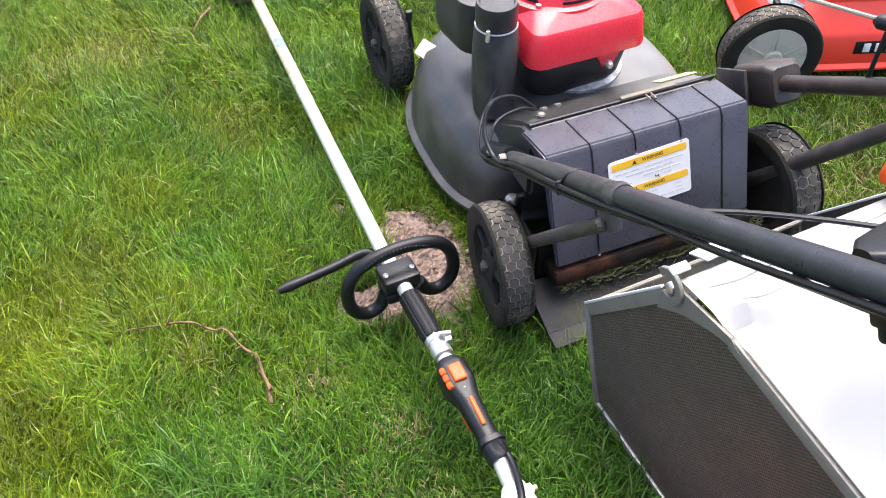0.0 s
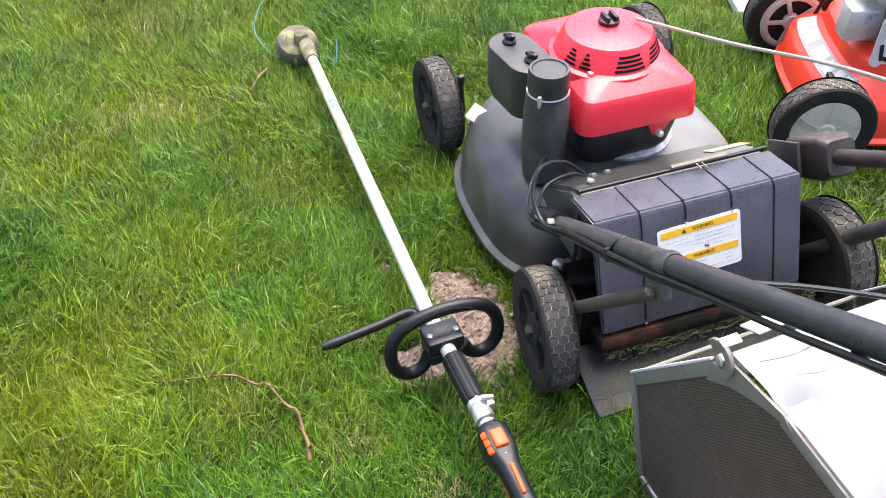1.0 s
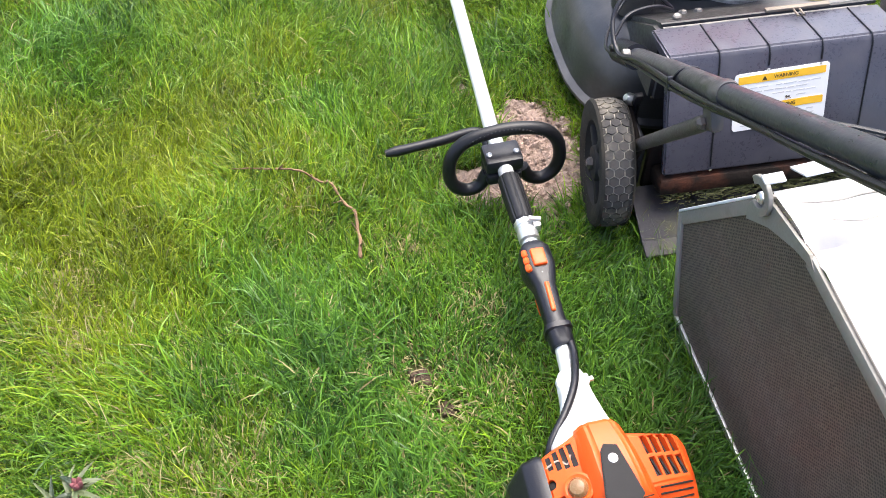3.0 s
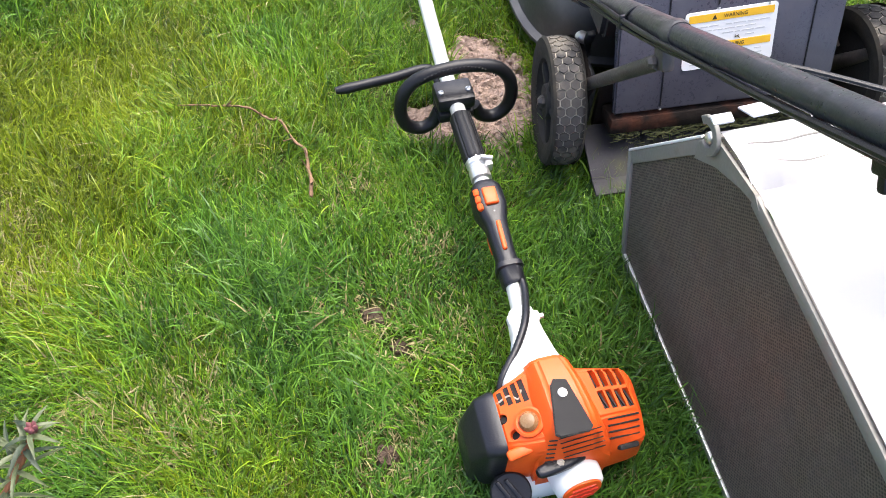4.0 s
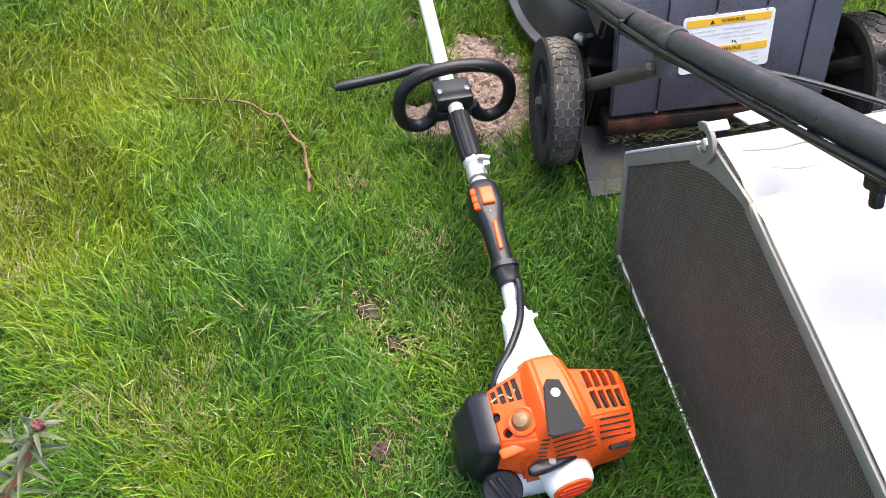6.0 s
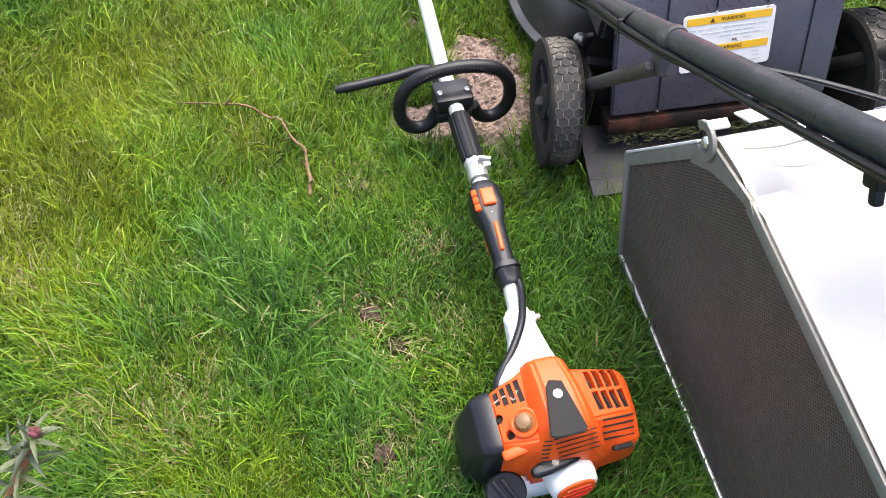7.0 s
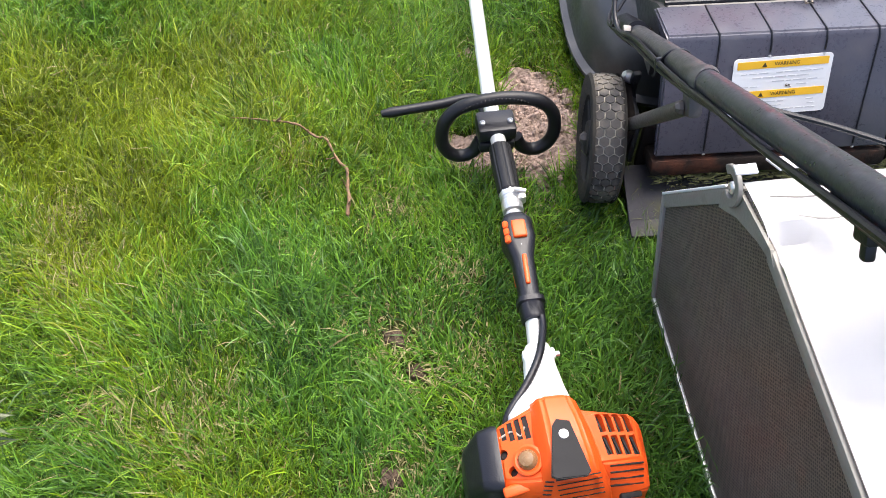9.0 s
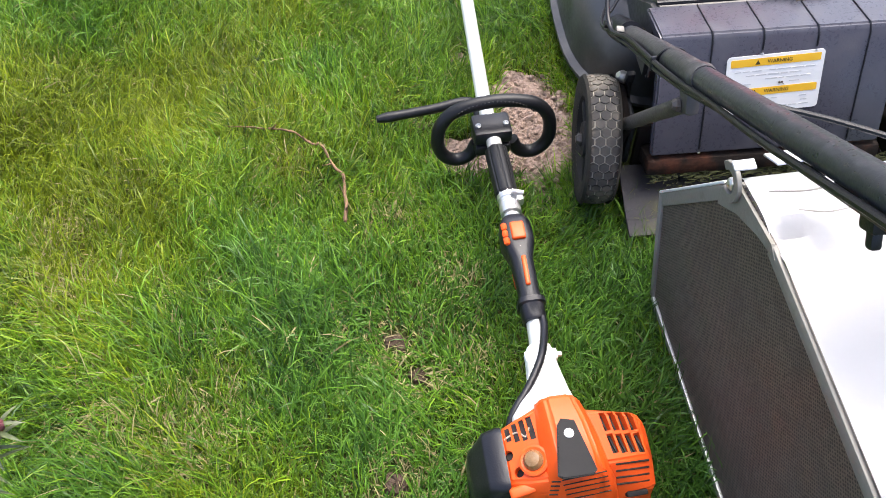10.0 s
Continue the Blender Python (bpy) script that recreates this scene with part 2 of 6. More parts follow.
BULB = surface("amber_primer_bulb", (0.20, 0.115, 0.05), 0.25, var=0.15, scale=60, bump=0.02)
NYLON = surface("teal_nylon_line", (0.07, 0.21, 0.23), 0.4, var=0.2, scale=40, bump=0)
ROPE = surface("frayed_pale_cord", (0.36, 0.32, 0.26), 0.9, var=0.3, scale=200, bump=0.6, fine=500)
RUSTY_DARK = surface("rusty_dark_steel", (0.032, 0.024, 0.020), 0.42, var=0.35, scale=20, bump=0.2, fine=180, dirt=(0.10, 0.070, 0.052), dirt_from=0.52, dirt_to=0.85, dirt_scale=30)
DULL_STEEL = surface("dull_steel", (0.19, 0.18, 0.165), 0.55, 0.4, var=0.25, scale=80, bump=0.1, fine=300)
HINGE = surface("worn_beige_metal", (0.17, 0.14, 0.105), 0.7, var=0.3, scale=80, bump=0.2, fine=300)
TWIG = surface("dry_brown_twig", (0.17, 0.098, 0.052), 0.85, var=0.35, scale=60, bump=0.5, fine=250)
POST_WOOD = surface("weathered_post_wood", (0.47, 0.31, 0.16), 0.85, var=0.4, scale=14, bump=0.6, fine=60, stretch=(3, 3, 0.35), dirt=(0.24, 0.15, 0.08), dirt_from=0.5, dirt_to=0.7, dirt_scale=10)
CONCRETE = surface("pale_concrete", (0.26, 0.215, 0.185), 0.9, var=0.12, scale=20, bump=0.5, fine=150, dirt=(0.3, 0.26, 0.22), dirt_from=0.5, dirt_to=0.8, dirt_scale=6)
SPOOL = surface("clogged_line_head", (0.115, 0.10, 0.072), 0.9, var=0.35, scale=40, bump=0.7, fine=200, dirt=(0.27, 0.25, 0.11), dirt_from=0.45, dirt_to=0.65, dirt_scale=30)
STEM = surface("reddish_stem", (0.20, 0.075, 0.026), 0.6, var=0.25, scale=60, bump=0.2)
LEAF_DARK = surface("dark_green_leaf", (0.055, 0.080, 0.042), 0.4, var=0.25, scale=40, bump=0.2, fine=200)
LEAF = surface("dull_green_leaf", (0.135, 0.165, 0.075), 0.38, var=0.25, scale=40, bump=0.2, fine=200)
BUD = surface("pink_bud", (0.14, 0.042, 0.045), 0.6, var=0.3, scale=80, bump=0.2)
CLIPPING = surface("dried_clippings", (0.10, 0.105, 0.04), 0.9, var=0.4, scale=80, bump=0.2)


# ---- building helpers ----
def bmsh():
    return bmesh.new()


def part(name, bm, material, parent, label="", smooth=35):
    """One mesh object under a thing or under a part."""
    me = bpy.data.meshes.new(name)
    bmesh.ops.recalc_face_normals(bm, faces=bm.faces)
    bm.to_mesh(me)
    bm.free()
    me.materials.append(material)
    if smooth:
        me.polygons.foreach_set("use_smooth", [True] * len(me.polygons))
        me.set_sharp_from_angle(angle=radians(smooth))
    ob = new(name, me)
    ob.parent = parent
    return tagged(ob, label=label)


def thing(name, label, category, m=None, group=""):
    ob = new(name)
    ob.empty_display_size = 0.05
    if m is not None:
        ob.matrix_world = m
    return tagged(ob, label, category, group)


def loft(bm, rings, caps=True):
    """Joins rings of equal length, each a list of points, into a closed skin."""
    vs = [[bm.verts.new(p) for p in ring] for ring in rings]
    k = len(rings[0])
    for a, b in zip(vs, vs[1:]):
        for i in range(k):
            bm.faces.new((a[i], a[(i + 1) % k], b[(i + 1) % k], b[i]))
    if caps:
        bm.faces.new(vs[0][::-1])
        bm.faces.new(vs[-1])
    return vs


def curve_points(pts, steps=8):
    """A smooth line through the given points."""
    p = [Vector(q) for q in pts]
    p = [2 * p[0] - p[1]] + p + [2 * p[-1] - p[-2]]
    out = []
    for i in range(1, len(p) - 2):
        a, b, c, d = p[i - 1 : i + 3]
        for s in range(steps):
            t = s / steps
            out.append(0.5 * (2 * b + (c - a) * t + (2 * a - 5 * b + 4 * c - d) * t * t + (3 * b - a - 3 * c + d) * t**3))
    out.append(p[-2])
    return out


def tube(bm, pts, r, seg=12, flat=1.0):
    """A tube along a line; r is one radius or one for each point."""
    p = [Vector(q) for q in pts]
    rs = r if isinstance(r, (list, tuple)) else [r] * len(p)
    side, rings = None, []
    for i, q in enumerate(p):
        d = (p[min(i + 1, len(p) - 1)] - p[max(i - 1, 0)]).normalized()
        if side is None:
            side = d.cross(Vector((0, 0, 1))) if abs(d.z) < 0.95 else d.cross(Vector((1, 0, 0)))
        side = (side - side.dot(d) * d).normalized()
        up = side.cross(d)
        rings.append([q + rs[i] * (math.cos(a) * side + flat * math.sin(a) * up) for a in (2 * math.pi * k / seg for k in range(seg))])
    loft(bm, rings)
    return bm


def lathe(bm, profile, seg=32, m=Matrix(), caps=True):
    """Turns a profile of (radius, height) round z."""
    rings = [[m @ Vector((r * math.cos(2 * math.pi * k / seg), r * math.sin(2 * math.pi * k / seg), z)) for k in range(seg)] for r, z in profile]
    loft(bm, rings, caps)
    return bm


def block(bm, size, m=Matrix(), bevel=0.0, seg=2):
    made = bmesh.ops.create_cube(bm, size=1.0, matrix=m @ Matrix.Diagonal((*size, 1)))
    if bevel:
        edges = {e for v in made["verts"] for e in v.link_edges}
        bmesh.ops.bevel(bm, geom=list(edges), offset=bevel, segments=seg, affect="EDGES", profile=0.5)
    return bm


def rounded(w, h, r, n=4):
    """The outline of a rounded rectangle, centred."""
    r = min(r, w / 2 - 1e-4, h / 2 - 1e-4)
    out = []
    for cx, cy, a0 in ((w / 2 - r, h / 2 - r, 0), (-w / 2 + r, h / 2 - r, 90), (-w / 2 + r, -h / 2 + r, 180), (w / 2 - r, -h / 2 + r, 270)):
        for k in range(n + 1):
            a = radians(a0 + 90 * k / n)
            out.append((cx + r * math.cos(a), cy + r * math.sin(a)))
    return out


def along(a, b, up=(0, 0, 1)):
    """A frame at a with y towards b and z as near up as can be."""
    y = (Vector(b) - Vector(a)).normalized()
    x = y.cross(Vector(up)).normalized()
    z = x.cross(y)
    return Matrix.Translation(a) @ Matrix((x, y, z)).transposed().to_4x4()


def plate(bm, outline, thick, m=Matrix(), bevel=0.0):
    """A flat sheet with the given outline in x and y, thick in z."""
    made = loft(bm, [[m @ Vector((x, y, 0)) for x, y in outline], [m @ Vector((x, y, thick)) for x, y in outline]])
    if bevel:
        edges = {e for v in made[1] for e in v.link_edges if e.other_vert(v) in made[1]}
        bmesh.ops.bevel(bm, geom=list(edges), offset=bevel, segments=2, affect="EDGES")
    return bm


def carve(ob, bm):
    """Cuts the given solids out of a part."""
    me = bpy.data.meshes.new("cutter")
    bmesh.ops.recalc_face_normals(bm, faces=bm.faces)
    bm.to_mesh(me)
    bm.free()
    cutter, body = new("cutter", me), new("carved", ob.data)
    mod = body.modifiers.new("cut", "BOOLEAN")
    mod.operation, mod.object = "DIFFERENCE", cutter
    bpy.context.view_layer.update()
    made = bpy.data.meshes.new_from_object(body.evaluated_get(bpy.context.evaluated_depsgraph_get()))
    bpy.data.objects.remove(body)
    bpy.data.objects.remove(cutter)
    made.polygons.foreach_set("use_smooth", [True] * len(made.polygons))
    made.set_sharp_from_angle(angle=radians(35))
    made.name = ob.data.name
    ob.data = made


def writing(text, size, m, material, parent, name="writing"):
    """Words in the built-in font, as a thin mesh."""
    cu = bpy.data.curves.new(name, "FONT")
    cu.body, cu.size, cu.extrude, cu.align_x, cu.align_y = text, size, 0.0003, "CENTER", "CENTER"
    tmp = new("tmp", cu)
    me = bpy.data.meshes.new_from_object(tmp.evaluated_get(bpy.context.evaluated_depsgraph_get()))
    bpy.data.objects.remove(tmp)
    bpy.data.curves.remove(cu)
    me.transform(m)
    me.materials.clear()
    me.materials.append(material)
    ob = new(name, me)
    ob.parent = parent
    return ob

# ---- ground ----
def bare(x, y):
    """How bare the lawn is: 1 in the scraped earth beside the trimmer."""
    d = -9.0
    for cx, cy, rx, ry in ((0.175, 0.45, 0.085, 0.15), (0.10, 0.385, 0.095, 0.05), (0.15, 0.57, 0.055, 0.05), (0.025, 0.63, 0.022, 0.016)):
        d = np.maximum(d, 1 - ((x - cx) / rx) ** 2 - ((y - cy) / ry) ** 2)
    return d


def wob(x, y, s, k=0.0):
    """Cheap smooth noise for arrays, about -1 to 1."""
    return (np.sin(x * s + 1.7 * np.sin(y * s * 0.8 + k) + k) + np.sin(y * s * 1.13 + 1.3 * np.sin(x * s * 0.9 + 2 * k) + 2.1) + np.sin((x + y) * s * 0.7 + 3 * k)) / 3


def ground_height(x, y):
    return 0.006 * wob(x, y, 5.0) + 0.003 * wob(x, y, 17.0, 1.0)


def build_ground():
    xs = np.concatenate([[-70, -30, -12, -5], np.arange(-2.6, 3.2, 0.05), [6, 14, 30, 70]])
    ys = np.concatenate([[-60, -25, -8, -3], np.arange(-1.4, 4.6, 0.05), [6, 10, 22, 60, 110]])
    gx, gy = np.meshgrid(xs, ys)
    near = (gx > -2.6) & (gx < 3.2) & (gy > -1.4) & (gy < 4.6)
    gz = np.where(near, ground_height(gx, gy), 0) - 0.006
    k = len(xs)
    verts = np.stack([gx.ravel(), gy.ravel(), gz.ravel()], 1)
    i = (np.arange(len(ys) - 1)[:, None] * k + np.arange(k - 1)[None]).ravel()
    faces = np.stack([i, i + 1, i + k + 1, i + k], 1)
    me = bpy.data.meshes.new("ground")
    me.from_pydata(verts.tolist(), [], faces.tolist())
    me.materials.append(SOIL)
    me.polygons.foreach_set("use_smooth", [True] * len(me.polygons))
    tagged(new("ground", me), "damp lawn soil under the grass", "ground", kind="structure")


build_ground()


def build_earth():
    rng = np.random.default_rng(5)
    n = 80
    k = 96
    xs, ys = np.linspace(-0.07, 0.30, n), np.linspace(0.24, 0.70, k)
    gx, gy = np.meshgrid(xs, ys)
    d = np.maximum(bare(gx, gy), -1) + 0.45 * wob(gx, gy, 40, 0.6) + 0.35 * wob(gx, gy, 90, 2.0)
    gz = np.clip(d, -0.4, 0.5) * 0.014 + 0.005 * wob(gx, gy, 120, 1.1) + 0.003 * wob(gx, gy, 260, 0.3) + 0.0016 * rng.normal(size=gx.shape)
    gz = np.where(d < -0.3, -0.03, gz)
    i = (np.arange(k - 1)[:, None] * n + np.arange(n - 1)[None]).ravel()
    me = bpy.data.meshes.new("bare_earth")
    me.from_pydata(np.stack([gx.ravel(), gy.ravel(), gz.ravel()], 1).tolist(), [], np.stack([i, i + 1, i + n + 1, i + n], 1).tolist())
    me.materials.append(DIRT)
    tagged(new("bare_earth", me), "scraped patch of bare crumbly brown earth in the lawn", "bare earth", kind="structure")
    bm = bmsh()
    made = 0
    while made < 380:
        x, y = rng.uniform(-0.06, 0.29), rng.uniform(0.26, 0.68)
        if bare(x, y) < rng.uniform(-0.25, 0.5):
            continue
        r = 0.0014 + 0.005 * rng.uniform() ** 3
        bmesh.ops.create_icosphere(bm, subdivisions=1, radius=r, matrix=pose(x, y, 0.006 + 0.4 * r, *rng.uniform(0, 360, 3)) @ Matrix.Diagonal((*rng.uniform(0.6, 1.3, 3), 1)))
        made += 1
    for v in bm.verts:
        v.co += Vector(rng.normal(size=3) * 0.0007)
    me = bpy.data.meshes.new("earth_crumbs")
    bm.to_mesh(me)
    bm.free()
    me.materials.append(DIRT)
    tagged(new("earth_crumbs", me), "loose brown earth crumbs scattered over the bare patch", "earth crumbs", kind="stuff")


build_earth()


def build_worn_spot(x, y, r, seed):
    """A small worn spot where bare earth shows between the blades."""
    rng = random.Random(seed)
    bm = bmsh()
    rows = [[bm.verts.new((x, y, 0.004 + rng.gauss(0, 0.001)))] * 18]
    edge = [rng.uniform(0.7, 1.3) for _ in range(18)]
    for f in (0.35, 0.7, 1.0):
        rows.append([bm.verts.new((x + r * f * e * math.cos(k * math.pi / 9), y + 0.75 * r * f * e * math.sin(k * math.pi / 9), (0.004 if f < 0.9 else -0.012) + rng.gauss(0, 0.0015))) for k, e in enumerate(edge)])
    for a, b in zip(rows, rows[1:]):
        for k in range(18):
            vs = [a[k], b[k], b[(k + 1) % 18], a[(k + 1) % 18]]
            bm.faces.new(vs if a is not rows[0] else vs[:3])
    me = bpy.data.meshes.new("bare_spot")
    bm.to_mesh(me)
    bm.free()
    me.materials.append(DIRT_DARK)
    tagged(new("bare_spot", me), "small worn spot of dark bare earth in the grass", "bare earth", kind="structure")


for k, (x, y, r) in enumerate(((0.006, -0.006, 0.024), (0.050, -0.058, 0.020), (0.047, -0.226, 0.024), (-0.03, 0.45, 0.018))):
    build_worn_spot(x, y, r, k)


def inside(x, y, ox, oy, yaw, x0, x1, y0, y1):
    c, s = math.cos(radians(yaw)), math.sin(radians(yaw))
    u, v = (x - ox) * c + (y - oy) * s, -(x - ox) * s + (y - oy) * c
    return (u > x0) & (u < x1) & (v > y0) & (v < y1)


def blob(x, y, spots):
    d = np.zeros_like(x)
    for cx, cy, r in spots:
        d = np.maximum(d, np.exp(-((x - cx) ** 2 + (y - cy) ** 2) / (r * r)))
    return d


WORN = ((0.006, -0.006, 0.024), (0.050, -0.058, 0.021), (0.047, -0.226, 0.024), (-0.03, 0.45, 0.02))
# Lush patches; those between trimmer and catcher also hold painted shade.
LUSH_SHADE_AT = ((-0.16, -0.03, 0.11), (-0.13, -0.11, 0.11), (-0.22, 0.09, 0.11), (-0.10, 0.05, 0.09), (-0.83, 0.72, 0.11), (0.31, 0.15, 0.13), (0.10, 0.10, 0.10), (0.34, -0.05, 0.12), (0.38, -0.2, 0.14), (0.16, -0.27, 0.10), (0.4, -0.4, 0.15), (-0.06, 0.78, 0.10), (0.08, 0.74, 0.09), (-0.09, 1.42, 0.13), (0.04, 1.06, 0.14), (0.94, 1.15, 0.15), (-0.25, 0.57, 0.09), (-0.75, 0.60, 0.08), (0.0, -0.2, 0.08), (0.48, 1.6, 0.2), (-0.42, -0.28, 0.12), (-0.30, -0.05, 0.07))
YELLOW_AT = ((-0.53, 0.20, 0.16), (-0.55, 0.04, 0.09), (-0.25, 0.31, 0.06), (-0.76, 0.36, 0.2), (-0.55, 0.36, 0.14), (-0.47, 0.54, 0.10), (-0.37, 0.72, 0.08), (-0.65, 1.07, 0.16), (-0.47, 1.23, 0.10), (-0.2, 0.90, 0.07), (-0.72, 1.9, 0.25), (-0.33, 0.40, 0.07))
STRAW_AT = ((-0.27, -0.20, 0.08), (-0.38, -0.20, 0.06), (-0.25, 0.31, 0.04), (-0.52, 1.22, 0.10), (-0.64, 1.2, 0.06), (0.02, -0.02, 0.05), (0.06, -0.06, 0.04), (0.06, -0.22, 0.05), (-0.55, 0.02, 0.07), (0.09, 0.13, 0.04), (0.97, 0.5, 0.25), (-0.05, 0.24, 0.05), (-0.6, 0.12, 0.05), (0.13, -0.01, 0.04), (-0.45, 1.90, 0.16), (-0.60, 1.72, 0.12))


def strips(base, mid, upper, tip, ws, n):
    """Blade corners and triangles: a bent strip that narrows to its tip."""
    verts = np.stack([base - ws, base + ws, mid - 0.95 * ws, mid + 0.95 * ws, upper - 0.7 * ws, upper + 0.7 * ws, tip], 1).reshape(-1, 3)
    tri = np.array([[0, 1, 3], [0, 3, 2], [2, 3, 5], [2, 5, 4], [4, 5, 6]])
    return verts, (np.arange(n)[:, None, None] * 7 + tri[None]).reshape(-1)


def build_grass():
    rng = np.random.default_rng(11)
    xs, ys, size = [], [], []
    for x0, x1, y0, y1, dens, s in ((-1.22, 0.62, -0.75, 0.9, 74000, 0.9), (0.62, 1.0, -0.75, 0.9, 40000, 1.0), (1.0, 1.6, -0.3, 0.9, 30000, 1.0), (-1.24, 2.0, 0.9, 1.9, 42000, 1.0), (-1.26, 3.4, 1.9, 3.4, 15000, 1.4), (-1.3, 5.0, 3.4, 7.5, 2400, 2.2), (-5.0, -2.22, -3.0, 7.5, 1500, 2.2), (-1.2, 5.0, -3.0, -0.75, 2500, 2.2), (1.6, 5.0, -0.75, 1.9, 3000, 2.0), (1.0, 1.6, -0.75, -0.3, 8000, 1.5), (2.0, 5.0, 1.9, 3.4, 2500, 2.0)):
        n = int((x1 - x0) * (y1 - y0) * dens)
        xs.append(rng.uniform(x0, x1, n)), ys.append(rng.uniform(y0, y1, n)), size.append(np.full(n, s))
    # A low mat of short flat blades between the tall ones.
    mat0 = sum(map(len, xs))
    for x0, x1, y0, y1, dens in ((-1.2, 0.62, -0.75, 0.9, 30000), (-1.2, 1.6, 0.9, 1.9, 20000)):
        n = int((x1 - x0) * (y1 - y0) * dens)
        xs.append(rng.uniform(x0, x1, n)), ys.append(rng.uniform(y0, y1, n)), size.append(np.full(n, 0.8))
    x, y, size = map(np.concatenate, (xs, ys, size))
    low = np.arange(len(x)) >= mat0
    # Nothing grows in the bare earth, nor can it be seen under the machines.
    keep = np.maximum(bare(x, y), -1) + 0.45 * wob(x, y, 40, 0.6) + 0.35 * wob(x, y, 90, 2.0) < rng.uniform(-0.25, 0.25, len(x))
    keep &= ~inside(x, y, 0.5285, 0.5245, 13.5, -0.24, 0.20, -0.11, 0.52)
    keep &= ~inside(x, y, 0.394, 0.115, 16.8, 0.02, 0.42, -0.6, 0.02)
    keep &= ~inside(x, y, 0.275, -0.205, 16.5, -0.10, 0.08, -0.05, 0.05)
    keep &= ~inside(x, y, 0.965, 0.862, 83.8, 0.06, 0.40, -0.5, -0.06)
    keep &= (x > -1.2 + 0.02 * wob(x, y, 9)) | (x < -2.22)
    keep &= rng.uniform(size=len(x)) > 1.15 * blob(x, y, [(cx, cy, 1.15 * r) for cx, cy, r in WORN])
    x, y, size, low = x[keep], y[keep], size[keep], low[keep]
    n = len(x)
    # Patches of one colour: from yellow, 0, to lush, 4; single blades stray a little.
    lush_shade, dry = blob(x, y, LUSH_SHADE_AT), blob(x, y, YELLOW_AT)
    tone = 1.9 + 1.7 * lush_shade - 1.8 * dry + 0.6 * wob(x, y, 6.0, 0.3) + 0.6 * wob(x, y, 15.0, 1.0) + 0.45 * wob(x, y, 37.0, 2.0)
    # Blades farther off are toned paler, brightness put into their colour.
    tone -= 0.4 * np.clip((y - 0.15) / 0.3, 0, 1)
    # Greener to the right, partly as painted shade beside the catcher.
    tone += np.clip(1.5 * (x + 0.05), -0.35, 0.6) * (y < 0.5)
    kind = np.clip(np.round(tone + rng.normal(0, 0.75, n)), 0, 4).astype(int)
    straw = 0.045 + 0.34 * blob(x, y, STRAW_AT) + 0.05 * wob(x, y, 9.0, 3.0)
    kind[rng.uniform(size=n) < np.where(low, 1.7 * straw, straw)] = 5
    lush = np.clip((tone - 2) / 2, 0, 1)
    dead = kind == 5
    # Blades lean together in tufts.
    head = 2.0 + 1.6 * wob(x, y, 4.0, 1.5) + 1.5 * wob(x, y, 11.0, 0.4) + 1.0 * wob(x, y, 29.0, 0.7) + rng.normal(size=n) * np.where(rng.uniform(size=n) < 0.45, 2.0, 0.8)
    tuft = 0.5 + 0.5 * wob(x, y, 15.0, 0.9)
    h = rng.gamma(6, 0.0062, n) * (0.65 + 0.7 * tuft) * (1.0 + 0.2 * lush) * np.where(dead, 0.8, 1.0) * (0.8 + 0.2 * size)
    h = np.clip(h, 0.014, 0.13)
    h = np.where(low, 0.012 + 0.4 * h, h)
    short = np.clip(1 - np.hypot((x - 0.17) / 0.30, (y + 0.08) / 0.50) ** 4, 0, 1)
    h *= 1 - 0.42 * short
    w = (0.00065 + 0.00095 * rng.uniform(size=n) ** 1.3) * size * (1 + 0.25 * lush)
    lean = np.clip(rng.normal(0.72, 0.30, n) + 0.2 * tuft, 0.08, 1.3)
    lean = np.where(dead, lean + 0.4, lean)
    lean = np.where(low, 0.95 + 0.2 * lean, lean)
    fwd = np.stack([np.cos(head), np.sin(head), np.zeros(n)], 1)
    # The blade's width turns a little out of level, so that it shows its flat side.
    turn = rng.uniform(-0.9, 0.9, n)
    side = np.stack([-np.sin(head) * np.cos(turn), np.cos(head) * np.cos(turn), np.sin(turn)], 1)
    base = np.stack([x, y, ground_height(x, y) - 0.006], 1)

    def step(at, length, angle):
        return at + (h * length)[:, None] * (np.sin(angle)[:, None] * fwd + np.cos(angle)[:, None] * [0, 0, 1])

    mid = step(base, 0.38, 0.45 * lean)
    upper = step(mid, 0.36, 0.95 * lean)
    tip = step(upper, 0.34, np.minimum(1.45 * lean, 1.75))
    verts, loops = strips(base, mid, upper, tip, w[:, None] * side, n)
    me = bpy.data.meshes.new("lawn_grass")
    me.vertices.add(len(verts))
    me.vertices.foreach_set("co", verts.astype(np.float32).ravel())
    me.loops.add(len(loops))
    me.loops.foreach_set("vertex_index", loops.astype(np.int32))
    me.polygons.add(5 * n)
    me.polygons.foreach_set("loop_start", np.arange(0, 15 * n, 3, dtype=np.int32))
    me.polygons.foreach_set("material_index", np.repeat(kind, 5).astype(np.int32))
    me.update()
    for g in (GRASS_YELLOW, GRASS_PALE, GRASS_MID, GRASS_GREEN, GRASS_LUSH, GRASS_STRAW):
        me.materials.append(g)
    tagged(new("lawn_grass", me), "uneven green lawn grass with yellowish and straw patches", "grass", kind="stuff")


build_grass()


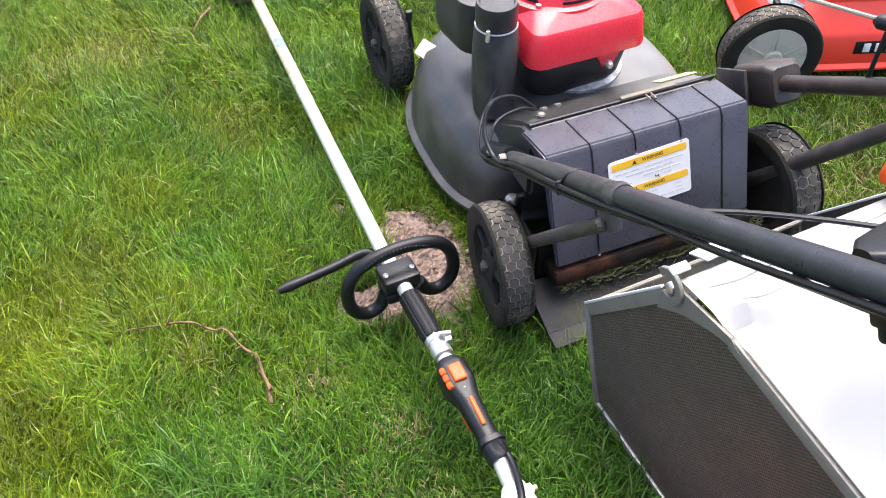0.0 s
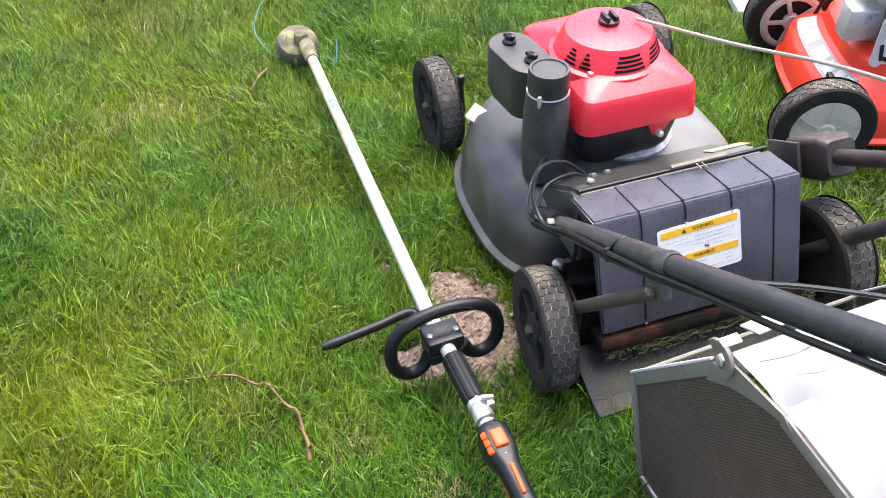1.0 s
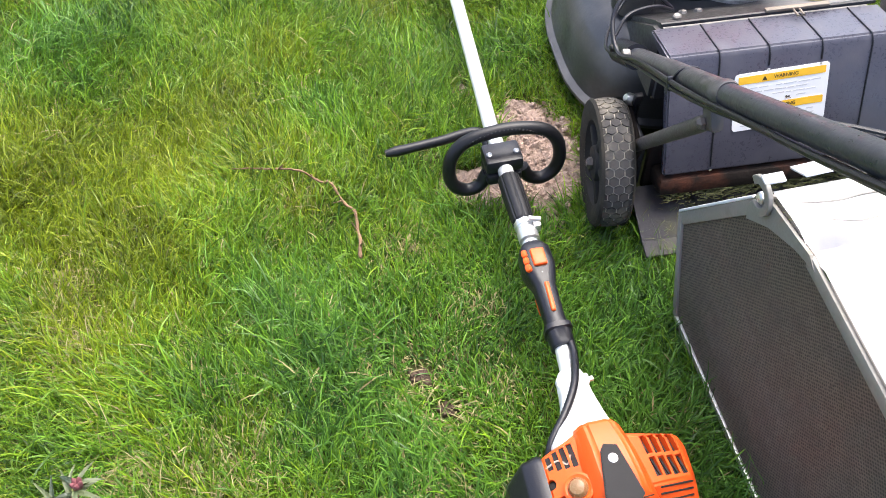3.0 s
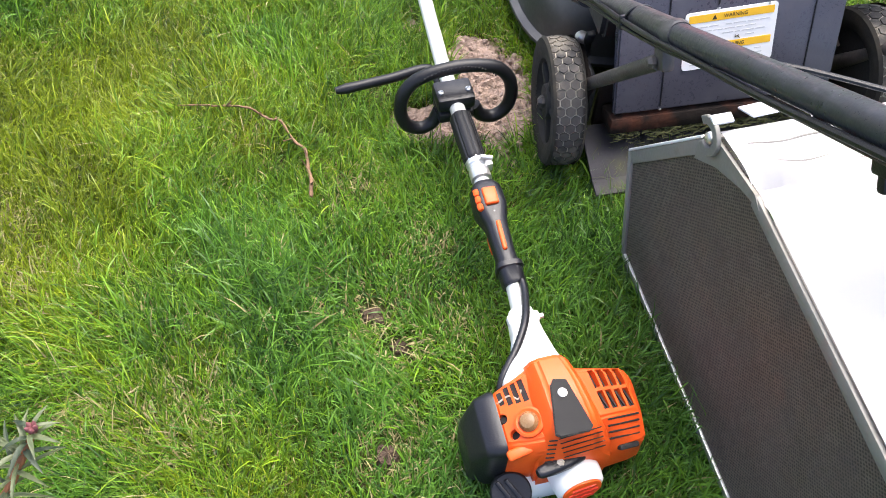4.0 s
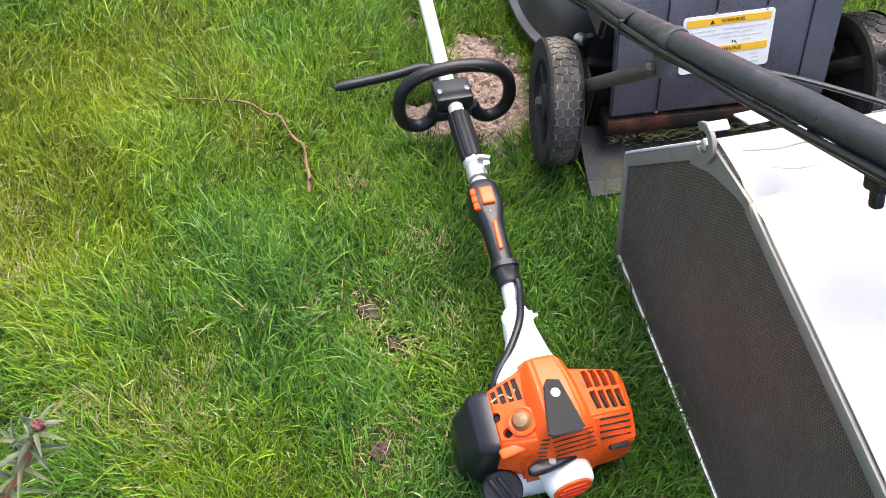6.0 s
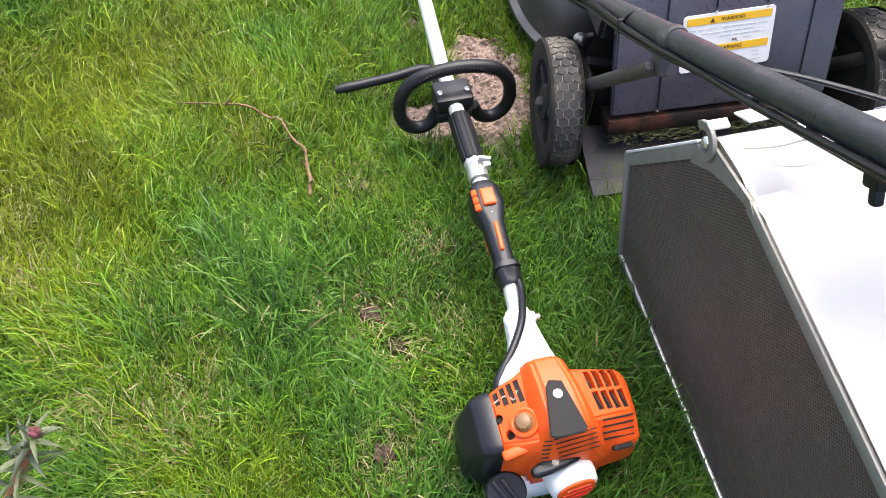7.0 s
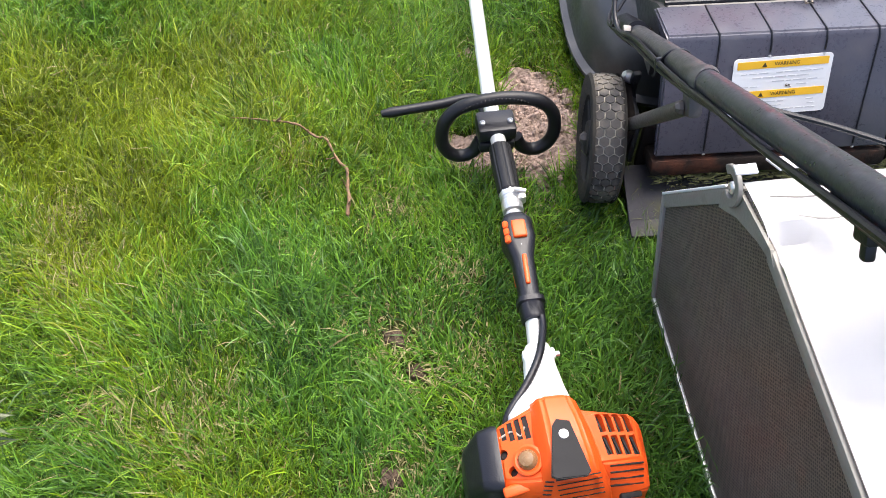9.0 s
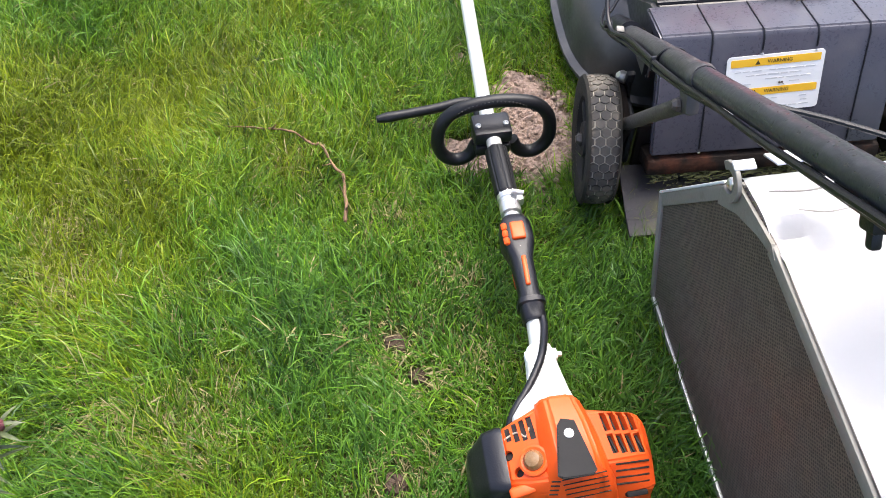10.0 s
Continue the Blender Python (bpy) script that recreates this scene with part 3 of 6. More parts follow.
def build_pavement():
    bm = bmsh()
    block(bm, (0.98, 5.38, 0.05), pose(-1.715, 1.8, -0.02), 0.004)
    me = bpy.data.meshes.new("pavement")
    bm.to_mesh(me)
    bm.free()
    me.materials.append(SOIL)
    path = tagged(new("pavement", me), "pale concrete path slabs along the lawn edge", "path", kind="structure")
    bm = bmsh()
    block(bm, (1.0, 0.595, 0.06), Matrix(), 0.006)
    slab = bpy.data.meshes.new("slab")
    bm.to_mesh(slab)
    bm.free()
    slab.materials.append(CONCRETE)
    for k in range(9):
        ob = new("slab", slab)
        ob.parent = path
        ob.matrix_world = pose(-1.715, -0.6 + 0.6 * k, -0.010 - 0.003 * (k % 3), 0.4 * (k % 2), 0, 0.3 * (k % 3))


build_pavement()

# ---- the black and red mower ----
MOWER = pose(0.5285, 0.5245, 0, 0, 0, 13.5)


def wheel(parent, x, y, r, width, outward, pale=False, m0=Matrix()):
    """A mower wheel: tyre with hexagonal tread, dished rim, hub bolt. outward: which side the hub faces."""
    turn = m0 @ Matrix.Translation((x, y, r)) @ Matrix.Rotation(radians(90 * outward), 4, "Y")
    bm = bmsh()
    h = width / 2
    lathe(bm, [(r * 0.68, -h * 0.8), (r * 0.8, -h), (r * 0.93, -h * 0.98), (r - 0.005, -h * 0.6), (r - 0.003, 0), (r - 0.005, h * 0.6), (r * 0.93, h * 0.98), (r * 0.8, h), (r * 0.68, h * 0.8)], 48, turn, caps=False)
    tyre = part("tyre", bm, TREAD_LINE, parent, "worn black rubber tyre with hexagonal tread")
    bm = bmsh()
    side = width / 3.2 / math.sqrt(3)
    rows = 2 * round(math.pi * r / (1.5 * side))
    for k in range(rows):
        a0 = 2 * math.pi * k / rows
        for c in ((-1, 0, 1) if k % 2 else (-1.5, -0.5, 0.5, 1.5)):
            ring_a, ring_b = [], []
            for j in range(6):
                b = math.pi / 3 * j
                z = max(-h, min(h, side * (math.sqrt(3) * c + 0.86 * math.sin(b))))
                a = a0 + 0.86 * side * math.cos(b) / r
                for ring, up in ((ring_a, -0.006), (ring_b, -0.0012)):
                    q = r + up - 0.07 * r * abs(z / h) ** 3
                    ring.append(turn @ Vector((q * math.cos(a), q * math.sin(a), z)))
            loft(bm, [ring_a, ring_b])
    part("tread", bm, TYRE, tyre, smooth=0)
    bm = bmsh()
    for sgn in (-1, 1):
        lathe(bm, [(r * 0.99, sgn * h * 0.84), (r * 0.955, sgn * h * 1.0), (r * 0.82, sgn * h * 1.05), (r * 0.66, sgn * h * 0.86)], 40, turn, caps=False)
    part("sidewall", bm, SIDEWALL, tyre)
    bm = bmsh()
    lathe(bm, [(r * 0.69, -h * 0.7), (r * 0.66, -h * 0.3), (r * 0.3, -h * 0.2), (r * 0.2, -h * 0.5), (0.001, -h * 0.5)], 32, turn)
    if pale:
        part("rim_dish", bm, RIM, parent, "dark inner wheel dish")
        bm = bmsh()
        lathe(bm, [(r * 0.70, -h * 0.95), (r * 0.66, -h * 0.98), (r * 0.60, -h * 0.6), (r * 0.60, -h * 0.4)], 32, turn, caps=False)
        lathe(bm, [(r * 0.2, -h * 0.3), (r * 0.18, -h * 0.9), (0.001, -h * 0.92)], 24, turn)
    for k in range(5):
        block(bm, (r * 0.42, r * 0.13, 0.012), turn @ Matrix.Rotation(k * 2 * math.pi / 5, 4, "Z") @ Matrix.Translation((r * 0.42, 0, -h * 0.42)), 0.002)
    if pale:
        lathe(bm, [(r * 0.69, h * 0.62), (r * 0.67, h * 0.92), (r * 0.5, h * 1.02), (r * 0.2, h * 1.0), (r * 0.16, h * 1.15), (0.001, h * 1.18)], 40, turn)
        for k in range(6):
            block(bm, (r * 0.42, 0.003, 0.003), turn @ Matrix.Rotation(k * math.pi / 3, 4, "Z") @ Matrix.Translation((r * 0.42, 0, h * 1.02)))
        part("rim", bm, RIM_PALE, parent, "pale plastic wheel disc")
    else:
        lathe(bm, [(r * 0.69, h * 0.4), (r * 0.67, h * 0.85), (r * 0.6, h * 0.45), (r * 0.3, h * 0.35), (r * 0.26, h * 0.85), (0.001, h * 0.9)], 40, turn)
        for k in range(5):
            block(bm, (r * 0.4, r * 0.12, 0.012), turn @ Matrix.Rotation(k * 2 * math.pi / 5, 4, "Z") @ Matrix.Translation((r * 0.45, 0, h * 0.5)), 0.003)
        part("rim", bm, RIM, parent, "dusty dark wheel rim")
    bm = bmsh()
    lathe(bm, [(0.011, h * 0.7), (0.011, h * 1.05), (0.006, h * 1.25), (0.001, h * 1.25)], 6 if not pale else 12, turn)
    part("hub_bolt", bm, WORN_STRUT if not pale else RIM_PALE, parent, smooth=20)


def deck_ring(z, grow):
    """The deck's outline at a height, drawn in or out by grow."""
    out = []
    for k in range(56):
        a = 2 * math.pi * k / 56
        c, s = math.cos(a), math.sin(a)
        e = 0.62 if s < 0 else 0.85
        ax = 0.268 if c < 0 else 0.262
        ay = 0.28 if s > 0 else 0.25
        out.append(Vector((-0.004 + (ax + grow) * math.copysign(abs(c) ** e, c), 0.27 + (ay + grow) * math.copysign(abs(s) ** e, s), z)))
    return out


def build_mower():
    t = thing("lawn_mower", "black rear-bagging lawn mower with a red engine cover on the grass", "lawn mower", MOWER)
    bm = bmsh()
    loft(bm, [deck_ring(z, g) for z, g in ((0.045, 0.012), (0.052, 0.012), (0.058, 0.0), (0.11, -0.006), (0.15, -0.014), (0.178, -0.032), (0.196, -0.06), (0.205, -0.10), (0.212, -0.15))])
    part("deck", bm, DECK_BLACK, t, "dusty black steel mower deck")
    bm = bmsh()
    loft(bm, [[Vector((x, y, z)) for y, z in ((-0.02, 0.15), (-0.02, 0.286), (-0.002, 0.293), (0.03, 0.282), (0.14, 0.208), (0.14, 0.15))] for x in (-0.19, 0.162)])
    bmesh.ops.bevel(bm, geom=bm.edges[:], offset=0.008, segments=2, affect="EDGES")
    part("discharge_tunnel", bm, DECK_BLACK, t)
    # Rear door: a folded sheet with seams, closed over the discharge tunnel.
    prof = [(-0.008, 0.297), (-0.090, 0.310), (-0.100, 0.302), (-0.168, 0.130), (-0.158, 0.126), (-0.088, 0.290), (-0.006, 0.288)]
    bm = bmsh()
    loft(bm, [[Vector((x, y, z)) for y, z in prof] for x in (-0.206, 0.165)])
    bmesh.ops.bevel(bm, geom=[e for e in bm.edges], offset=0.003, segments=2, affect="EDGES")
    door = part("rear_door", bm, DOOR_BLACK, t, "scuffed black steel rear discharge door")
    for x, low in ((-0.128, 0.138), (-0.050, 0.286), (0.033, 0.286), (0.112, 0.138)):
        foot = -0.1012 - 0.395 * (0.302 - low)
        bm = bmsh()
        tube(bm, [(x, -0.012, 0.2985), (x, -0.090, 0.3110), (x, -0.1012, 0.302), (x, foot, low)], 0.0014, 6)
        part("door_seam", bm, PLASTIC, door)
        bm = bmsh()
        lathe(bm, [(0.0028, 0), (0.002, 0.0015), (0.0008, 0.002)], 10, along((x, foot - 0.002, low - 0.006), (x, foot - 0.1, low - 0.045)) @ pose(0, 0, 0, -90, 0, 0))
        part("rivet", bm, CHROME, door)
    # Hinge rod with its pale spring clip.
    bm = bmsh()
    tube(bm, [(-0.19, -0.004, 0.300), (0.160, -0.004, 0.300)], 0.004, 8)
    part("hinge_rod", bm, PLASTIC, t)
    bm = bmsh()
    block(bm, (0.105, 0.009, 0.006), pose(0.03, -0.004, 0.305), 0.002)
    tube(bm, [(0.02, -0.012, 0.308), (0.02, -0.03, 0.309), (0.03, -0.03, 0.309), (0.03, -0.012, 0.308)], 0.0018, 6)
    part("hinge_clip", bm, HINGE, t, "worn beige metal hinge clip")
    # Warning label on the door.
    face = along((-0.026, -0.1270, 0.2355), (-0.026, -0.1270 + 0.0395, 0.2355 + 0.1), (0, -1, 0.4)) @ pose(0, 0, 0, 0, 0, 2.0)
    bm = bmsh()
    plate(bm, rounded(0.150, 0.094, 0.006), 0.0012, face)
    lab = part("warning_label", bm, LABEL_WHITE, door, "white and amber warning label")
    for v in (0.036, -0.012):
        bm = bmsh()
        plate(bm, rounded(0.138, 0.0120, 0.001, 1), 0.0005, face @ pose(0, v, 0.0013))
        part("amber_band", bm, LABEL_AMBER, lab)
        writing("WARNING", 0.0080, face @ pose(0.006, v, 0.0020), PRINT_DARK, lab)
        bm = bmsh()
        plate(bm, [(-0.004, -0.0035), (0.004, -0.0035), (0, 0.0035)], 0.0004, face @ pose(-0.028, v, 0.0018))
        part("warning_triangle", bm, PRINT_DARK, lab)
    bm = bmsh()
    rng = random.Random(3)
    for v in (0.022, 0.015, 0.008, 0.001, -0.025, -0.032, -0.039):
        u = -0.062
        while u < 0.055:
            w = rng.uniform(0.006, 0.02)
            if rng.random() < 0.75:
                plate(bm, [(u, v - 0.0008), (u + w, v - 0.0008), (u + w, v + 0.0008), (u, v + 0.0008)], 0.0003, face @ pose(0, 0, 0.0013))
            u += w + 0.003
    tagged(part("small_print", bm, PRINT, lab, smooth=0), kind="stuff")
    bm = bmsh()
    for u, v, a, l in ((0.0, 0.004, 25, 0.007), (0.003, 0.002, -40, 0.005), (-0.003, 0.005, 70, 0.003)):
        plate(bm, [(-l / 2, -0.0007), (l / 2, -0.0005), (l / 2, 0.0004), (-l / 2, 0.0009)], 0.0006, face @ pose(u + 0.012, v - 0.004, 0.0016, 0, 0, a))
    part("dirt_smear", bm, DIRT_DARK, lab)
    # Rusty sill and hanging skirt.
    bm = bmsh()
    block(bm, (0.385, 0.055, 0.032), pose(-0.018, -0.150, 0.102, -14, 0, 0), 0.009)
    block(bm, (0.395, 0.012, 0.10), pose(-0.018, -0.115, 0.10), 0.003)
    part("rear_sill", bm, RUST, t, "rusty steel sill below the door")
    for x in (-0.222, 0.188):
        bm = bmsh()
        block(bm, (0.010, 0.11, 0.10), pose(x, -0.055, 0.10), 0.004)
        part("side_plate", bm, BLACK_PAINT, t)
    bm = bmsh()
    block(bm, (0.44, 0.10, 0.006), pose(-0.02, -0.175, 0.048, 20, 0, 0), 0.002)
    block(bm, (0.44, 0.035, 0.006), pose(-0.02, -0.232, 0.030, 8, 0, 0), 0.002)
    part("rear_skirt", bm, FLAP, t, "dusty rubber rear skirt")
    bm = bmsh()
    for k in range(1100):
        x, y = rng.uniform(-0.2, 0.2), -0.166 - abs(rng.gauss(0, 0.011))
        a = rng.uniform(0, math.pi)
        l = rng.uniform(0.006, 0.026)
        d = Vector((math.cos(a), 0.5 * math.sin(a), rng.uniform(-0.4, 0.3))) * l
        p = Vector((x, y, 0.084 + rng.uniform(-0.010, 0.012)))
        vs = [bm.verts.new(q) for q in (p, p + Vector((0, 0.0012, 0.0018)), p + d)]
        bm.faces.new(vs)
    for k in range(160):
        x, y = rng.uniform(-0.23, 0.19), rng.uniform(-0.225, -0.17)
        a, l = rng.uniform(0, 6.28), rng.uniform(0.006, 0.024)
        p = Vector((x, y, 0.0545 + 0.364 * (y + 0.175)))
        d = Vector((math.cos(a), math.sin(a), 0.364 * math.sin(a))) * l
        bm.faces.new([bm.verts.new(q) for q in (p, p + Vector((0.0012 * math.sin(a), -0.0012 * math.cos(a), 0.0006)), p + d)])
    tagged(part("dried_litter", bm, CLIPPING, t, "dried grass clippings along the sill", smooth=0), kind="stuff")
    # Wheels.
    wheel(t, 0, 0, 0.108, 0.053, -1, m0=pose(-0.279, -0.103, 0, 0, 0, -6))
    wheel(t, 0.258, -0.112, 0.108, 0.066, 1)
    wheel(t, -0.238, 0.588, 0.106, 0.056, -1)
    wheel(t, 0.300, 0.645, 0.106, 0.052, 1)
    # Wheel brackets and height levers.
    for x, y, s in ((-0.236, -0.09, -1), (0.204, -0.06, 1), (-0.206, 0.560, -1), (0.266, 0.615, 1)):
        bm = bmsh()
        block(bm, (0.012, 0.09, 0.075), pose(x, y + 0.015, 0.135, 20, 0, 0), 0.004)
        for k in range(6):
            block(bm, (0.014, 0.008, 0.008), pose(x - s * 0.002, y + 0.03, 0.10 + 0.013 * k, 20, 0, 0), 0.001)
        part("wheel_bracket", bm, RUST, t, "rusty notched wheel bracket")
    for x, y, up in ((-0.200, 0.525, 0.215), (-0.212, -0.03, 0.200)):
        bm = bmsh()
        tube(bm, curve_points([(x, y, 0.12), (x - 0.01, y - 0.02, up - 0.045), (x - 0.018, y - 0.035, up)]), 0.005, 8)
        block(bm, (0.014, 0.010, 0.028), pose(x - 0.018, y - 0.036, up + 0.007, 15, 0, 0), 0.003)
        part("height_lever", bm, PLASTIC, t)
    bm = bmsh()
    lathe(bm, [(0.010, 0), (0.010, 0.012), (0.006, 0.018), (0.001, 0.018)], 12, pose(-0.229, -0.050, 0.190, 0, -60, 0))
    part("pivot_bolt", bm, CHROME, t)
    # Engine.
    ex, ey = -0.012, 0.245
    bm = bmsh()
    lathe(bm, [(0.098, 0.205), (0.098, 0.214), (0.088, 0.220), (0.082, 0.238), (0.06, 0.24)], 40, pose(ex + 0.032, ey - 0.008, 0))
    part("engine_flange", bm, CAST, t, "cast aluminium engine flange")
    bm = bmsh()
    loft(bm, [[Vector((ex + x, ey + y, z)) for x, y in rounded(w, d, 0.04, 5)] for w, d, z in ((0.17, 0.18, 0.212), (0.19, 0.205, 0.235), (0.205, 0.222, 0.29), (0.205, 0.222, 0.315))])
    part("engine_block", bm, DUSTY_PLASTIC, t, "black engine block")
    bm = bmsh()
    loft(bm, [[Vector((ex + x, ey + y + dy, z)) for x, y in rounded(w, d, r, 6)] for w, d, z, r, dy in ((0.222, 0.296, 0.304, 0.028, 0.024), (0.232, 0.306, 0.305, 0.028, 0.024), (0.231, 0.305, 0.313, 0.028, 0.024), (0.221, 0.294, 0.358, 0.024, 0.026), (0.214, 0.287, 0.366, 0.022, 0.027), (0.200, 0.272, 0.372, 0.026, 0.029), (0.15, 0.20, 0.392, 0.05, 0.028))])
    cover = part("engine_cover", bm, RED_SHROUD, t, "glossy red plastic engine cover", smooth=24)
    dx, dy = ex - 0.010, ey + 0.010
    bm = bmsh()
    lathe(bm, [(0.108, 0.368), (0.104, 0.384), (0.0955, 0.387), (0.082, 0.420), (0.077, 0.426), (0.05, 0.430), (0.001, 0.432)], 48, pose(dx, dy, 0))
    part("starter_housing", bm, RED_SHROUD, cover, smooth=24)
    def arc_slot(a0, a1, z):
        """A dark strip, for a slot's shade, that follows the sloping side of the housing."""
        bm = bmsh()
        rows = []
        for k in range(9):
            a = radians(a0 + (a1 - a0) * k / 8)
            rows.append([bm.verts.new((dx + q * math.cos(a), dy + q * math.sin(a), h)) for q, h in ((0.0962 - 0.409 * (z - 0.387), z), (0.0962 - 0.409 * (z + 0.0042 - 0.387), z + 0.0042))])
        for p, q in zip(rows, rows[1:]):
            bm.faces.new((p[0], q[0], q[1], p[1]))
        bmesh.ops.solidify(bm, geom=bm.faces[:], thickness=0.002)
        return bm

    for a0, a1 in ((-168, -152), (-147, -134), (-108, -72), (-64, -24), (-16, 14)):
        for k in range(4):
            part("cooling_slot", arc_slot(a0 + 1.5 * k, a1 - 1.5 * k, 0.3915 + 0.0072 * k), DARK_INSIDE, cover)
    bm = bmsh()
    lathe(bm, [(0.019, 0.431), (0.019, 0.438), (0.016, 0.440), (0.001, 0.440)], 24, pose(dx + 0.004, dy + 0.01, 0))
    for s in (-1, 1):
        block(bm, (0.008, 0.03, 0.012), pose(dx + 0.004 + s * 0.008, dy + 0.01, 0.443), 0.003)
    part("filler_cap", bm, PLASTIC, cover, "black filler cap")
    bm = bmsh()
    plate(bm, [(-0.032, 0.022), (-0.009, -0.022), (0.009, -0.022), (0.032, 0.022)], 0.006, along((ex + 0.04, ey - 0.117, 0.294), (ex + 0.04, ey - 0.123, 0.4), (0, -1, 0)), 0.002)
    part("cover_tab", bm, RED_SHROUD, cover)
    bm = bmsh()
    lathe(bm, [(0.008, 0), (0.008, 0.006), (0.005, 0.012), (0.001, 0.012)], 6, pose(ex + 0.04, ey - 0.122, 0.280, 90, 0, 0))
    part("cover_bolt", bm, CHROME, cover)
    for q in ((ex + 0.07, ey + 0.02), (ex - 0.075, ey - 0.06)):
        bm = bmsh()
        lathe(bm, [(0.006, 0), (0.006, 0.005), (0.001, 0.006)], 6, pose(q[0], q[1], 0.386))
        part("cover_bolt", bm, CHROME, cover)
    # Air filter canister.
    bm = bmsh()
    lathe(bm, [(0.036, 0.205), (0.040, 0.25), (0.0405, 0.33), (0.038, 0.372), (0.034, 0.378), (0.034, 0.386), (0.036, 0.39), (0.036, 0.418), (0.034, 0.425), (0.030, 0.425), (0.028, 0.4225), (0.001, 0.4225)], 36, pose(-0.172, 0.172, 0))
    can = part("air_filter", bm, DUSTY_PLASTIC, t, "black cylindrical air filter canister")
    bm = bmsh()
    tube(bm, [Vector((-0.172 + 0.0358 * math.cos(a), 0.172 + 0.0358 * math.sin(a), 0.382)) for a in (2 * math.pi * k / 32 for k in range(33))], 0.0018, 6)
    block(bm, (0.008, 0.006, 0.022), pose(-0.202, 0.139, 0.385, 0, 0, 30), 0.002)
    part("clip_wire", bm, CHROME, can)
    # Black fuel tank behind it, with two knobs.
    bm = bmsh()
    loft(bm, [[pose(-0.170, 0.300, 0, 0, 0, 8) @ Vector((x, y, z)) for x, y in rounded(w, d, 0.045, 6)] for w, d, z in ((0.07, 0.13, 0.28), (0.082, 0.15, 0.30), (0.086, 0.155, 0.375), (0.082, 0.15, 0.384), (0.07, 0.135, 0.386))])
    tank = part("fuel_tank", bm, DUSTY_PLASTIC, t, "black plastic fuel tank")
    for q in ((-0.178, 0.335), (-0.165, 0.262)):
        bm = bmsh()
        lathe(bm, [(0.013, 0.385), (0.013, 0.390), (0.008, 0.394), (0.008, 0.400), (0.005, 0.403), (0.001, 0.403)], 16, pose(*q, 0))
        block(bm, (0.008, 0.024, 0.008), pose(*q, 0.399, 0, 0, 30), 0.002)
        part("tank_knob", bm, PLASTIC, tank)
    # Pale labels on the deck.
    bm = bmsh()
    plate(bm, rounded(0.035, 0.05, 0.003), 0.0015, pose(-0.205, 0.42, 0.178, 0, -38, 20))
    part("deck_label", bm, RIM_PALE, t, "worn white deck label")
    bm = bmsh()
    plate(bm, rounded(0.075, 0.030, 0.003), 0.0015, pose(0.125, 0.052, 0.2688, -34, 0, 0))
    part("deck_label", bm, surface("yellow_label", (0.62, 0.58, 0.25), 0.5, var=0.3, scale=40), t, "faded yellow deck label")
    for q in ((-0.115, 0.085), (-0.088, 0.085), (-0.15, 0.03)):
        bm = bmsh()
        lathe(bm, [(0.0075, 0), (0.0075, 0.004), (0.005, 0.006), (0.001, 0.006)], 6, pose(*q, 0.283 if q[1] < 0.05 else 0.245, -34 if q[1] > 0.05 else 0, 0, 0))
        part("deck_bolt", bm, DULL_STEEL, t)
    # Handle: two tubes with brackets, struts and the bar behind.
    rails = {-1: (-0.228, 0.085, 0.243, -0.68), 1: (0.256, -0.02, 0.256, -0.65)}
    for s, (x0, splay, z0, slope) in rails.items():
        def rail_at(y, dx=0.0, dz=0.0):
            """A point on the centre line of this side's handle tube."""
            return Vector((x0 + splay * y + dx, y, z0 + slope * y + dz))
        bm = bmsh()
        tube(bm, [rail_at(0.05), rail_at(-0.345), rail_at(-0.6), rail_at(-0.98)], 0.0142, 20)
        rail = part("handle_tube", bm, BLACK_PAINT if s < 0 else RUSTY_DARK, t, "scratched black steel handle tube" if s < 0 else "dark rust-tinged steel handle tube")
        bm = bmsh()
        tube(bm, [rail_at(0.06), rail_at(-0.03)], 0.0205, 20)
        part("tube_sleeve", bm, PLASTIC, rail)
        if s < 0:
            bm = bmsh()
            tube(bm, [rail_at(-0.05), rail_at(-0.17), rail_at(-0.185), rail_at(-0.35), rail_at(-0.363), rail_at(-0.374)], [0.0156, 0.0156, 0.0164, 0.0158, 0.0180, 0.0156], 20)
            part("lower_tube", bm, WORN_TUBE, rail, "worn lower end of the handle tube")
            bm = bmsh()
            block(bm, (0.018, 0.028, 0.036), Matrix.Translation(rail_at(-0.362, -0.006, -0.033)) @ pose(0, 0, 0, -34, 0, 0), 0.006)
            part("tube_clamp", bm, WORN_STRUT, rail)
            foot = [Vector((-0.230, -0.05, 0.075)), rail_at(-0.362, -0.010, -0.042)]
            radius = 0.0105
        else:
            foot = [Vector((0.236, -0.05, 0.055)), Vector((0.25, -0.20, 0.25)), Vector((0.262, -0.33, 0.42)), Vector((0.264, -0.40, 0.505))]
            radius = 0.014
        bm = bmsh()
        tube(bm, foot, radius, 12)
        part("strut", bm, WORN_STRUT, t, "worn brownish black handle strut")
        if s < 0:
            bm = bmsh()
            lathe(bm, [(0.008, 0), (0.008, 0.005), (0.004, 0.009), (0.001, 0.009)], 6, Matrix.Translation(rail_at(-0.362, -0.016, -0.042)) @ pose(0, 0, 0, 0, -90, 0))
            part("strut_bolt", bm, WORN_STRUT, t)
    bm = bmsh()
    tube(bm, curve_points([(-0.311, -0.97, 0.903), (-0.30, -1.01, 0.930), (-0.2, -1.03, 0.935), (0.14, -1.03, 0.925), (0.25, -1.01, 0.906), (0.276, -0.97, 0.886)]), 0.0172, 16)
    part("handle_bar", bm, BLACK_PAINT, t)
